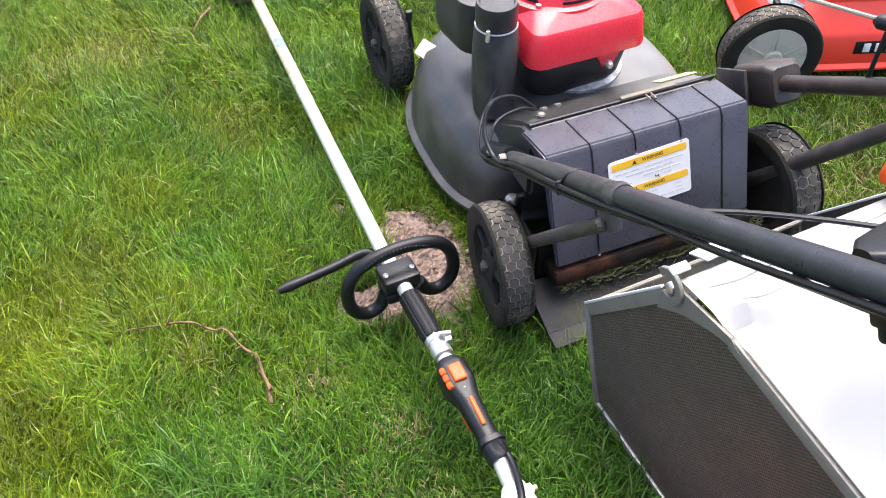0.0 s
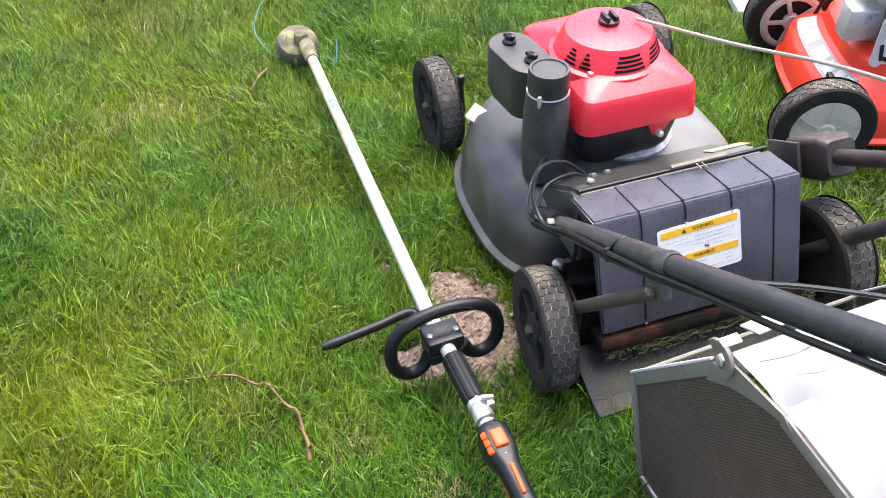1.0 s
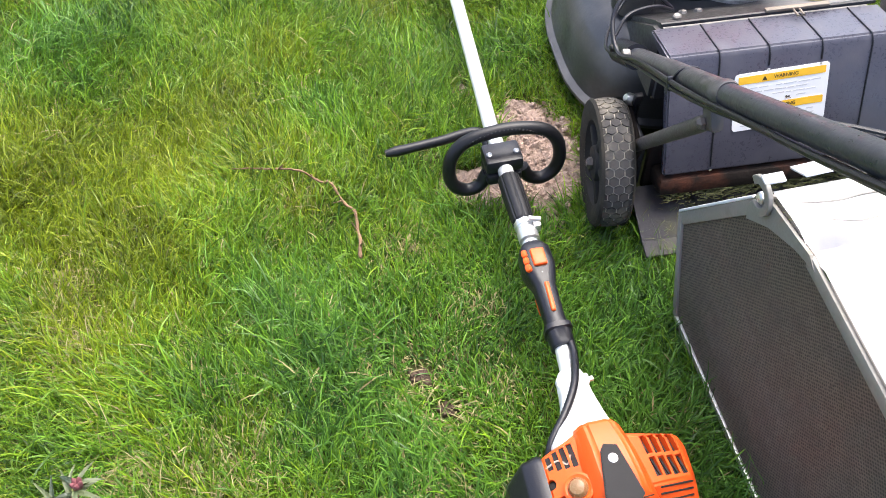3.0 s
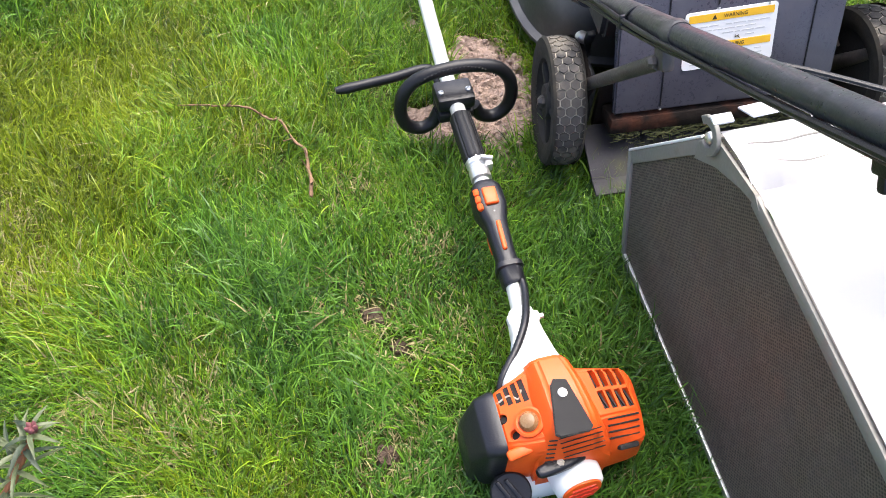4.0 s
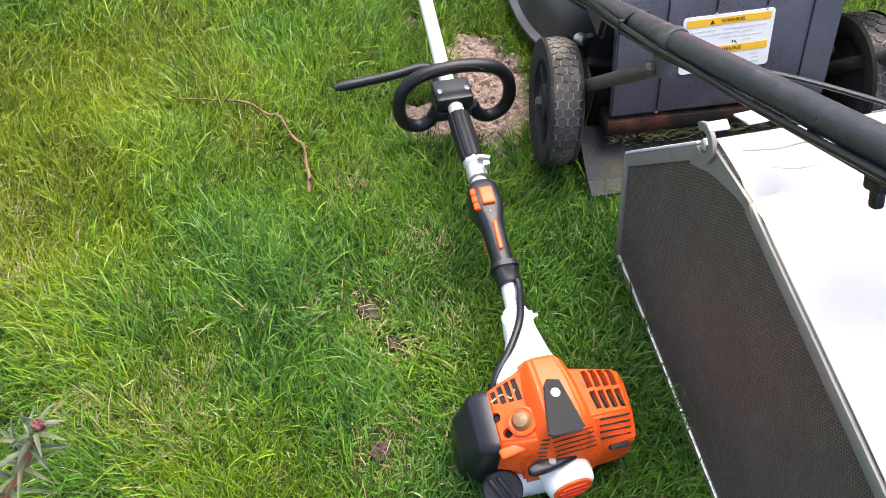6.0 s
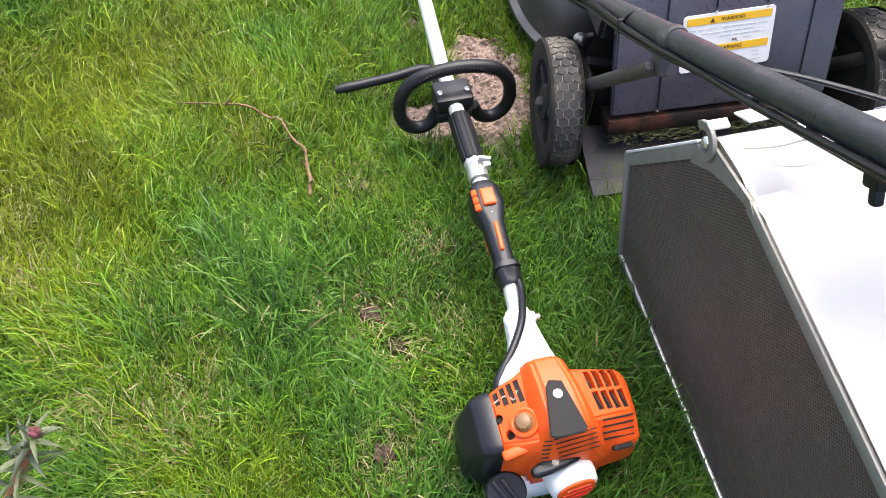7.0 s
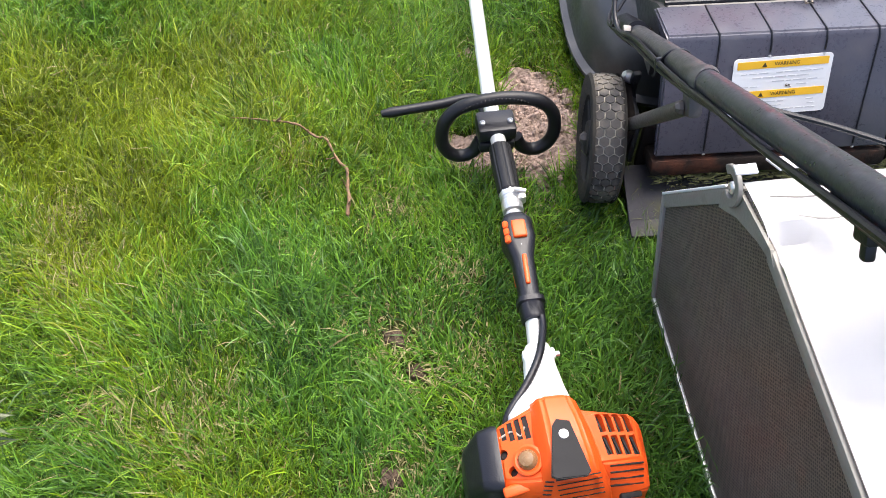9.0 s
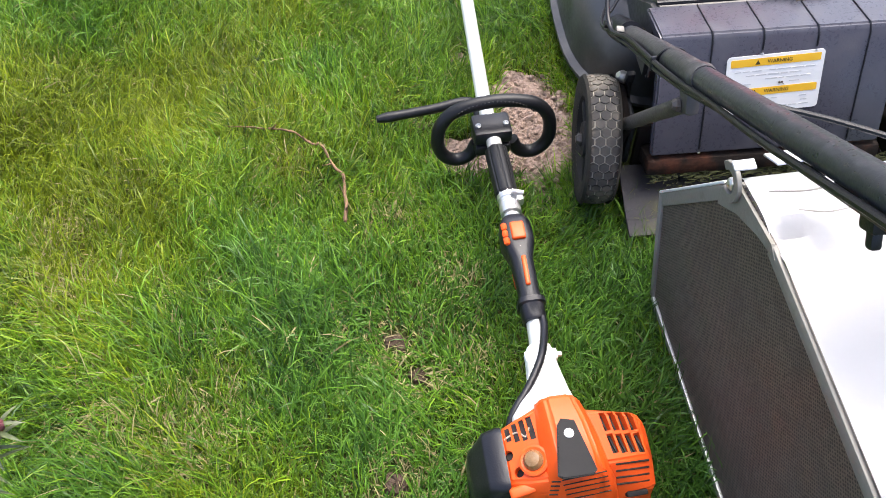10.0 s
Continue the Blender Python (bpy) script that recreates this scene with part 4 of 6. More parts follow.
    for x, w in ((-0.210, 0.035), (0.212, 0.06)):
        bm = bmsh()
        block(bm, (0.008, 0.08, w), pose(x, 0.0, 0.235 if x < 0 else 0.262, -30, 0, 0), 0.003)
        part("handle_bracket", bm, RUST if x < 0 else DUSTY_PLASTIC, t, "worn handle bracket")
    bm = bmsh()
    loft(bm, [[pose(0.262, -0.03, 0.275, -33, 0, 0) @ Vector((x, y, z)) for x, z in rounded(w, w * 1.05, 0.012)] for y, w in ((0.055, 0.05), (0.050, 0.068), (-0.035, 0.072), (-0.05, 0.056))])
    part("bracket_cover", bm, RUSTY_DARK, t, "dark rusty steel handle bracket")
    # Control cables.
    x0, splay, z0, slope = rails[-1]

    def beside(y, dx, dz):
        """A point beside the left handle tube."""
        return Vector((x0 + splay * y + dx, y, z0 + slope * y + dz))

    for pts, r in (
        ([(-0.16, 0.145, 0.30), (-0.222, 0.105, 0.25), (-0.262, 0.03, 0.245), beside(-0.04, -0.034, 0.008), beside(-0.12, -0.024, -0.002), beside(-0.25, -0.022, -0.012), beside(-0.36, -0.016, -0.018), beside(-0.46, -0.008, -0.020), beside(-0.58, -0.008, -0.022), beside(-0.72, -0.010, -0.020), beside(-0.85, -0.012, -0.018)], 0.0028),
        ([(-0.15, 0.055, 0.283), (-0.19, 0.055, 0.318), (-0.240, 0.035, 0.335), (-0.266, 0.005, 0.310), beside(-0.045, -0.036, 0.016), beside(-0.11, -0.024, 0.010), beside(-0.24, -0.022, -0.002), beside(-0.34, -0.018, -0.010), beside(-0.44, -0.013, -0.014), beside(-0.58, -0.015, -0.016), beside(-0.74, -0.016, -0.012), beside(-0.86, -0.018, -0.010)], 0.0036),
        ([(-0.15, 0.05, 0.283), (-0.185, 0.04, 0.302), (-0.235, 0.02, 0.308), (-0.262, -0.005, 0.290)], 0.003),
        ([beside(-0.735, 0.006, -0.036), beside(-0.80, 0.012, -0.052), beside(-0.90, 0.014, -0.060), beside(-0.98, 0.010, -0.050)], 0.0017),
        ([beside(-0.42, 0.012, -0.01), (-0.205, -0.445, 0.52), (-0.155, -0.475, 0.525), (-0.09, -0.52, 0.53), (-0.02, -0.58, 0.54), (0.06, -0.66, 0.56), (0.10, -0.80, 0.64)], 0.0032),
    ):
        bm = bmsh()
        tube(bm, curve_points(pts), r, 8)
        part("control_cable", bm, PLASTIC, t, "black control cable")
    for q, mat in ((beside(-0.018, -0.036, 0.022), PLASTIC), (beside(-0.035, -0.020, 0.012), DULL_STEEL)):
        bm = bmsh()
        block(bm, (0.013, 0.011, 0.009), pose(*q, 20, 10, 0), 0.002)
        part("cable_clip", bm, mat, t, "small cable clip")
    bm = bmsh()
    block(bm, (0.012, 0.009, 0.020), pose(*beside(-0.246, -0.020, -0.006), -30, 0, 0), 0.003)
    tube(bm, [beside(-0.246, 0.0187 * math.cos(a), 0.0187 * math.sin(a)) for a in (2 * math.pi * k / 24 for k in range(25))], 0.0018, 6)
    part("cable_tie", bm, PLASTIC, t, "black cable tie round the tube")
    for q, sz in ((beside(-0.655, -0.004, -0.015), (0.010, 0.016, 0.008)), (beside(-0.700, -0.006, -0.016), (0.009, 0.030, 0.010)), (beside(-0.731, 0.000, -0.022), (0.016, 0.020, 0.026)), (beside(-0.737, 0.003, -0.044), (0.009, 0.010, 0.020)), (beside(-0.748, 0.028, -0.018), (0.013, 0.020, 0.022))):
        bm = bmsh()
        block(bm, sz, pose(*q, -34, 0, 0), 0.003)
        part("cable_stop", bm, PLASTIC, t, "black cable stop bracket")
    # Safety bail: a smooth black wing beside the tube.
    bm = bmsh()
    loft(bm, [[pose(-0.125, -0.635, 0.630, -30, 0, 0) @ Vector((x, y, z)) for y, z in rounded(l, 0.02, 0.009)] for x, l in ((-0.068, 0.025), (-0.05, 0.06), (0.0, 0.09), (0.06, 0.10), (0.10, 0.07))])
    part("lever_wing", bm, PLASTIC, t, "black plastic control lever")
    # Starter cord to its grip on the handle.
    bm = bmsh()
    tube(bm, curve_points([(0.03, 0.255, 0.435), (0.12, 0.10, 0.452), (0.20, -0.045, 0.478), (0.262, -0.19, 0.498)]), 0.0033, 8)
    part("starter_cord", bm, ROPE, t, "frayed pale starter cord")
    bm = bmsh()
    lathe(bm, [(0.004, -0.02), (0.011, -0.012), (0.012, 0.006), (0.008, 0.014)], 16, pose(0.268, -0.205, 0.498, 75, 0, 20))
    block(bm, (0.022, 0.022, 0.06), pose(0.278, -0.235, 0.495, 10, 0, 0), 0.006)
    block(bm, (0.006, 0.006, 0.12), pose(0.262, -0.215, 0.44), 0.002)
    part("starter_grip", bm, PLASTIC, t, "black starter grip on its hook")


build_mower()

# ---- the grass catcher ----
CATCHER = pose(0.394, 0.115, 0, 0, 0, 16.8)
SIDE = [(0.0, 0.03), (0.066, 0.205), (-0.0725, 0.392), (-0.085, 0.414), (-0.190, 0.430), (-0.62, 0.400), (-0.62, 0.03)]


def build_catcher():
    t = thing("grass_catcher", "white-topped steel grass catcher with dark perforated sides", "grass catcher", CATCHER)
    W = 0.40
    # Side panels of dark perforated sheet.
    for x in (0.0, W):
        bm = bmsh()
        loft(bm, [[Vector((x + d, y, z)) for y, z in SIDE] for d in (-0.001, 0.001)])
        part("side_screen", bm, PERFORATED, t, "dirty dark perforated steel side", smooth=0)
    # Frame round the side panels.
    def strip(a, b, w, name, mat, x, lab="", dz=0.0):
        bm = bmsh()
        m = along((x, *a), (x, *b), (1, 0, 0))
        l = (Vector(b) - Vector(a)).length
        block(bm, (w, l, 0.006), m @ pose(w * 0.5 * dz, l / 2, 0), 0.0015)
        part(name, bm, mat, t, lab)
    for x in (-0.002, W + 0.002):
        strip(SIDE[6], SIDE[0], 0.012, "bottom_rail", CHROME, x, "bright worn bottom rail")
        strip(SIDE[0], SIDE[1], 0.012, "front_rail", GREY_FRAME, x)
        strip(SIDE[1], SIDE[2], 0.020, "mouth_rail", GREY_FRAME, x, "dull grey mouth rail", -0.9)
        strip(SIDE[1], SIDE[2], 0.004, "mouth_edge", WHITE_PAINT, x - 0.002, "thin white strip along the mouth rail", 0.9)
        strip(SIDE[4], SIDE[5], 0.018, "top_rail", GREY_FRAME, x, "dull grey top rail", -0.9)
        bm = bmsh()
        plate(bm, [(-0.0700, 0.374), (-0.074, 0.396), (-0.085, 0.416), (-0.190, 0.432), (-0.206, 0.424), (-0.165, 0.412), (-0.115, 0.388), (-0.0735, 0.356)], 0.004, Matrix(((0, 0, 1, x - 0.004), (1, 0, 0, 0), (0, 1, 0, 0), (0, 0, 0, 1))))
        part("gusset", bm, GREY_FRAME, t)
        # Hook.
        bm = bmsh()
        rings = []
        for k in range(17):
            a = radians(-65 - 17 * k)
            rings.append([Vector((x - 0.007 + d, -0.086 + q * math.cos(a), 0.412 + q * math.sin(a))) for q, d in ((0.0140, -0.003), (0.0250, -0.003), (0.0250, 0.003), (0.0140, 0.003))])
        loft(bm, rings)
        bmesh.ops.bevel(bm, geom=bm.edges[:], offset=0.0008, segments=1, affect="EDGES")
        hook = part("hook", bm, GREY_FRAME, t, "bent flat steel hanging hook")
        bm = bmsh()
        block(bm, (0.026, 0.013, 0.004), pose(x + 0.003, -0.084, 0.4365, 10, 0, 0), 0.0012)
        part("hook_flap", bm, WHITE_PAINT, hook, "worn white flap")
        bm = bmsh()
        lathe(bm, [(0.0075, 0), (0.0075, 0.005), (0.005, 0.007), (0.001, 0.007)], 8, pose(x - 0.003, -0.088, 0.410, 0, -90, 0))
        part("hook_bolt", bm, CHROME, hook)
    # White top: sloping front, a dented crease, then the long lid.
    bm = bmsh()
    knots = [(-0.088, 0.418), (-0.095, 0.425), (-0.13, 0.430), (-0.186, 0.434), (-0.20, 0.435), (-0.30, 0.428), (-0.45, 0.418), (-0.62, 0.404)]
    prof = [(y, np.interp(-y, [-q for q, _ in knots], [q for _, q in knots])) for y in [-0.088, -0.095] + [-0.095 - 0.01 * k for k in range(1, 24)] + [-0.35, -0.45, -0.53, -0.62]]
    nx, rng = 41, random.Random(8)
    grid = []
    for j in range(nx):
        u = j / (nx - 1)
        col = []
        for k, (y, z) in enumerate(prof):
            dent = -0.022 * math.exp(-((u - 0.075) / 0.07) ** 4 - ((y + 0.187) / 0.022) ** 4)
            for cu, cy, cw, lean in ((0.3, -0.115, 0.22, 0.02), (0.55, -0.150, 0.25, -0.03), (0.45, -0.205, 0.30, 0.04), (0.8, -0.13, 0.12, 0.05)):
                dent -= 0.0035 * math.exp(-((u - cu) / cw) ** 2 - ((y - cy - lean * (u - cu)) / 0.006) ** 2)
            rise = 0.004 * math.sin(math.pi * u) * min(1, max(0, (-0.10 - y) / 0.25))
            col.append(Vector((-0.001 + (W + 0.002) * u, y, z + dent + rise)))
        grid.append([bm.verts.new(c) for c in col])
    for a, b in zip(grid, grid[1:]):
        for k in range(len(prof) - 1):
            bm.faces.new((a[k], a[k + 1], b[k + 1], b[k]))
    bmesh.ops.solidify(bm, geom=bm.faces[:], thickness=0.003)
    part("lid", bm, WHITE_PAINT, t, "white painted lid with a dented front", smooth=30)
    # Thin grey lines along the creases of the lid.
    for pts in ([(0.02, -0.118), (0.06, -0.124), (0.10, -0.121), (0.15, -0.127), (0.19, -0.124)], [(0.11, -0.165), (0.17, -0.172), (0.23, -0.170), (0.30, -0.178)], [(0.22, -0.112), (0.27, -0.116), (0.31, -0.113), (0.37, -0.118)], [(0.24, -0.150), (0.28, -0.155), (0.33, -0.150)], [(0.33, -0.185), (0.36, -0.192), (0.385, -0.19)], [(0.04, -0.150), (0.07, -0.158), (0.10, -0.156)], [(0.20, -0.205), (0.25, -0.214), (0.29, -0.212), (0.34, -0.220)]):
        bm = bmsh()
        tube(bm, curve_points([(x, y, np.interp(-y, [-q for q, _ in knots], [q for _, q in knots]) + 0.0026 * math.sin(math.pi * x / W) * min(1, max(0, (-0.10 - y) / 0.25)) - 0.0004) for x, y in pts], 6), [0.0004 + 0.0009 * math.sin(math.pi * (0.1 + 0.8 * k / (6 * len(pts) - 6))) for k in range(6 * len(pts) - 5)], 6)
        part("lid_crease", bm, GREY_FRAME, t, "thin grey crease line on the white lid")
    bm = bmsh()
    block(bm, (W, 0.004, 0.37), pose(W / 2, -0.62, 0.215), 0.001)
    block(bm, (W, 0.62, 0.004), pose(W / 2, -0.31, 0.03), 0.001)
    part("back_and_floor", bm, GREY_FRAME, t)
    bm = bmsh()
    tube(bm, [(0.0, 0.0, 0.03), (W, 0.0, 0.03)], 0.005, 8)
    tube(bm, [(0.0, 0.064, 0.203), (W, 0.064, 0.203)], 0.004, 8)
    part("mouth_rod", bm, GREY_FRAME, t)
    for x in (0.0, W):
        bm = bmsh()
        block(bm, (0.006, 0.05, 0.03), pose(x, -0.03, 0.015), 0.001)
        part("foot", bm, GREY_FRAME, t)
        bm = bmsh()
        block(bm, (0.006, 0.05, 0.03), pose(x, -0.58, 0.015), 0.001)
        part("foot", bm, GREY_FRAME, t)
    bm = bmsh()
    block(bm, (0.040, 0.034, 0.003), pose(0.060, -0.070, 0.424, -28, 0, 3), 0.001)
    part("mouth_tab", bm, WHITE_PAINT, t, "white metal tab")


def perforated():
    """Dark sheet with rows of fine round holes, clogged in patches with dust."""
    m = surface("perforated_sheet", (0.128, 0.104, 0.084), 0.6, 0.3, var=0.3, scale=9, bump=0.1, fine=120, dirt=(0.085, 0.064, 0.048), dirt_from=0.45, dirt_to=0.7, dirt_scale=14)
    n, l = m.node_tree.nodes, m.node_tree.links
    p = n["Principled BSDF"]
    tc, vor = n.new("ShaderNodeTexCoord"), n.new("ShaderNodeTexVoronoi")
    mp = n.new("ShaderNodeMapping")
    mp.inputs["Scale"].default_value = (0.0, 235.0, 235.0)
    mp.inputs["Rotation"].default_value = (radians(45), 0, 0)
    l.new(tc.outputs["Object"], mp.inputs["Vector"])
    l.new(mp.outputs["Vector"], vor.inputs["Vector"])
    vor.inputs["Scale"].default_value = 1.0
    vor.inputs["Randomness"].default_value = 0.22
    mr = n.new("ShaderNodeMapRange")
    mr.inputs["From Min"].default_value, mr.inputs["From Max"].default_value = 0.30, 0.40
    l.new(vor.outputs["Distance"], mr.inputs["Value"])
    was = p.inputs["Base Color"].links[0].from_socket
    mix = n.new("ShaderNodeMix")
    mix.data_type = "RGBA"
    mix.inputs["A"].default_value = (0.036, 0.029, 0.024, 1)
    l.new(was, mix.inputs["B"])
    l.new(mr.outputs["Result"], mix.inputs["Factor"])
    l.new(mix.outputs["Result"], p.inputs["Base Color"])
    return m


PERFORATED = perforated()
build_catcher()

# ---- the string trimmer ----
HEAD, MIDWAY, LOOP, COUPLE, GRIP_END, NECK = (Vector(p) for p in ((-0.136, 1.345, 0.072), (-0.0323, 0.915, 0.0906), (0.087, 0.42, 0.112), (0.152, 0.206, 0.114), (0.212, 0.002, 0.104), (0.226, -0.06, 0.100)))
ENGINE = pose(0.275, -0.205, 0, 0, 0, 16.5)


def at_shaft(a, b, f):
    """A frame on the line from a to b, y forwards along it towards the head."""
    return along(b.lerp(a, f), a)


def build_trimmer():
    t = thing("string_trimmer", "string trimmer with an orange and white engine lying on the lawn", "string trimmer", Matrix.Translation((0.1, 0.3, 0)))
    inv = t.matrix_world.inverted()

    def add(name, bm, mat, parent=t, label="", smooth=35):
        bm.transform(inv)
        return part(name, bm, mat, parent, label, smooth)

    bm = bmsh()
    tube(bm, [MIDWAY, LOOP, COUPLE, COUPLE.lerp(GRIP_END, 0.3)], 0.0127, 20)
    add("shaft", bm, ALLOY, t, "bare silver aluminium shaft")
    bm = bmsh()
    tube(bm, [HEAD, MIDWAY], 0.0127, 20)
    low = add("lower_shaft", bm, ALLOY_STAINED, t, "grass-stained end of the shaft")
    for f0, f1, mat in ((0.55, 0.585, PRINT_BLUE), (0.60, 0.64, PRINT_BLUE), (0.70, 0.72, PRINT), (0.78, 0.82, PRINT), (0.88, 0.90, PRINT)):
        bm = bmsh()
        a, b = HEAD.lerp(MIDWAY, f0), HEAD.lerp(MIDWAY, f1)
        m = along(a, b)
        n = 7
        rows = [[m @ Vector((0.0130 * math.sin(q), y, 0.0130 * math.cos(q))) for q in (radians(-70 + 110 * k / n) for k in range(n + 1))] for y in (0, (b - a).length)]
        vs = [[bm.verts.new(p) for p in r] for r in rows]
        for k in range(n):
            bm.faces.new((vs[0][k], vs[0][k + 1], vs[1][k + 1], vs[1][k]))
        add("shaft_print", bm, mat, low)
    # Gearbox and line head.
    f = along(HEAD, HEAD + (HEAD - MIDWAY))
    bm = bmsh()
    tube(bm, [f @ Vector((0, -0.03, 0)), f @ Vector((0, 0.0, 0)), f @ Vector((0, 0.03, 0.0)), f @ Vector((0, 0.05, 0.0)), f @ Vector((0, 0.075, 0.004))], [0.0155, 0.0175, 0.019, 0.019, 0.012], 20)
    lathe(bm, [(0.020, 0.0), (0.020, 0.012), (0.016, 0.026), (0.010, 0.030), (0.001, 0.031)], 20, Matrix.Translation(f @ Vector((-0.006, 0.072, 0.0))))
    add("gearbox", bm, SPOOL, t, "dirty gearbox caked with clippings")
    bm = bmsh()
    hub = f @ Vector((-0.016, 0.092, 0))
    lathe(bm, [(0.02, -0.03), (0.044, -0.03), (0.053, -0.018), (0.054, 0.004), (0.046, 0.018), (0.03, 0.024), (0.001, 0.026)], 32, Matrix.Translation((hub.x, hub.y, 0.055)) @ pose(0, 0, 0, 24, 4, 0))
    add("line_head", bm, SPOOL, t, "clogged round line head")
    for pts in ([(-0.055, 0.0, 0.02), (-0.085, 0.02, 0.035), (-0.115, 0.08, 0.06), (-0.10, 0.15, 0.09), (-0.07, 0.19, 0.10)], [(0.055, -0.01, 0.02), (0.085, -0.04, 0.03), (0.098, -0.08, 0.04), (0.104, -0.02, 0.075)]):
        bm = bmsh()
        tube(bm, curve_points([hub.xy.to_3d() + Vector(p) for p in pts]), 0.0012, 6)
        add("cutting_line", bm, NYLON, t, "teal nylon cutting line")
    # Loop handle in its clamp.
    c = at_shaft(LOOP, COUPLE, 0.67)
    bm = bmsh()
    half = [(0.030, -0.022), (0.042, -0.045), (0.064, -0.053), (0.086, -0.040), (0.095, -0.012), (0.088, 0.025), (0.060, 0.051), (0.0, 0.061)]
    ring = half + [(-x, z) for x, z in half[-2::-1]]
    tube(bm, curve_points([c @ Vector((x + 0.005, 0.12 * z, z)) for x, z in ring], 6), 0.0112, 14)
    loop = add("loop_handle", bm, RUBBER_GRIP, t, "black rubber loop handle")
    bm = bmsh()
    for k in range(25):
        a = radians(35 + 110 * k / 24)
        lathe(bm, [(0.0016, 0), (0.0012, 0.0012), (0.0002, 0.0016)], 6, c @ Matrix.Translation((0.090 * math.cos(a) * 0.93, -0.004, 0.000 + 0.071 * math.sin(a))) @ pose(0, 0, 0, -90, 0, 0) @ pose(0, 0, 0.0, 180, 0, 0))
    add("grip_dots", bm, PLASTIC, loop)
    bm = bmsh()
    block(bm, (0.064, 0.048, 0.028), c @ pose(0, 0, 0.006), 0.006)
    block(bm, (0.060, 0.050, 0.022), c @ pose(0, 0, -0.022), 0.006)
    add("handle_clamp", bm, PLASTIC, t, "black plastic handle clamp")
    for x in (-0.023, 0.023):
        bm = bmsh()
        lathe(bm, [(0.0048, 0.018), (0.0048, 0.0225), (0.003, 0.0235), (0.001, 0.0220)], 12, c @ Matrix.Translation((x, -0.005, 0)))
        add("clamp_screw", bm, CHROME, t)
    # Barrier bar.
    bm = bmsh()
    a = c @ Vector((-0.01, 0.035, -0.02))
    tube(bm, curve_points([a, (0.064, 0.430, 0.094), (-0.004, 0.406, 0.090), (-0.092, 0.372, 0.088)], 5), [0.0085] * 14 + [0.0095, 0.006], 14)
    add("barrier_bar", bm, RUBBER_GRIP, t, "black barrier bar")
    # Ribbed front grip.
    g = at_shaft(LOOP, COUPLE, 0.0)
    bm = bmsh()
    rings = []
    for y, r in ((0.108, 0.0150), (0.104, 0.0182), (0.06, 0.0190), (0.012, 0.0182), (0.006, 0.0155)):
        rings.append([g @ Vector((q * math.sin(a), y, q * math.cos(a))) for a, q in ((2 * math.pi * k / 48, r - (0.0010 if k % 6 == 0 else 0)) for k in range(48))])
    loft(bm, rings)
    add("front_grip", bm, RUBBER_GRIP, t, "ribbed black rubber grip", 20)
    # Coupling collar with its clamping screw.
    bm = bmsh()
    lathe(bm, [(0.0128, -0.026), (0.0165, -0.024), (0.0165, -0.006), (0.015, -0.004), (0.015, 0.002), (0.0165, 0.004), (0.0165, 0.016), (0.0135, 0.019)], 24, g @ pose(0, -0.004, 0, -90, 0, 0))
    block(bm, (0.012, 0.020, 0.018), g @ pose(0.016, -0.004, 0.008), 0.003)
    tube(bm, [g @ Vector((0.004, 0.0, 0.022)), g @ Vector((0.022, -0.003, 0.018))], 0.004, 10)
    add("coupling_collar", bm, CHROME, t, "silver coupling collar with a clamping screw")
    # Control handle.
    k = along(COUPLE.lerp(GRIP_END, 0.17), GRIP_END, (0, 0, 1))
    bm = bmsh()
    rings = []
    for y, w, h, dz in ((0.0, 0.030, 0.030, 0), (0.004, 0.036, 0.038, 0), (0.015, 0.047, 0.050, -0.002), (0.045, 0.049, 0.054, -0.004), (0.062, 0.042, 0.046, -0.002), (0.078, 0.034, 0.038, 0.0), (0.13, 0.031, 0.035, 0.0), (0.146, 0.032, 0.036, 0.0), (0.148, 0.040, 0.043, 0.0), (0.156, 0.041, 0.044, 0.0), (0.158, 0.035, 0.039, 0.0), (0.178, 0.034, 0.038, 0.0), (0.182, 0.031, 0.034, 0)):
        rings.append([k @ Vector((x, y, z + dz)) for x, z in rounded(w, h, 0.013)])
    loft(bm, rings)
    handle = add("control_handle", bm, PLASTIC, t, "black plastic control handle", 50)
    for name, size, off, rot in (
        ("stop_switch", (0.021, 0.030, 0.008), (0.000, 0.037, 0.024), (0, 0, 0)),
        ("throttle_lock", (0.007, 0.050, 0.007), (0.000, 0.104, 0.0185), (0, 0, -2)),
        ("throttle_trigger", (0.012, 0.032, 0.014), (0.008, 0.096, -0.020), (0, 0, 0)),
    ):
        bm = bmsh()
        block(bm, size, k @ pose(*off, *rot), min(size) * 0.35, 3)
        add(name, bm, ORANGE, handle, "orange " + name.replace("_", " "))
    bm = bmsh()
    for j in range(3):
        block(bm, (0.009, 0.0125, 0.016), k @ pose(0.0165, 0.026 + 0.0128 * j, 0.0165, 0, 34, 0), 0.003, 2)
    add("choke_slider", bm, ORANGE, handle, "stepped orange choke slider")
    bm = bmsh()
    lathe(bm, [(0.0022, 0), (0.002, 0.0012), (0.0004, 0.0015)], 8, k @ pose(0.0, 0.062, 0.0195))
    add("handle_screw", bm, CHROME, handle)
    bm = bmsh()
    tube(bm, [GRIP_END.lerp(COUPLE, 0.05), GRIP_END, NECK, NECK + Vector((0.008, -0.05, 0))], 0.0125, 18)
    add("rear_shaft", bm, ALLOY, t)
    # Neck of white plastic.
    bm = bmsh()
    rings = []
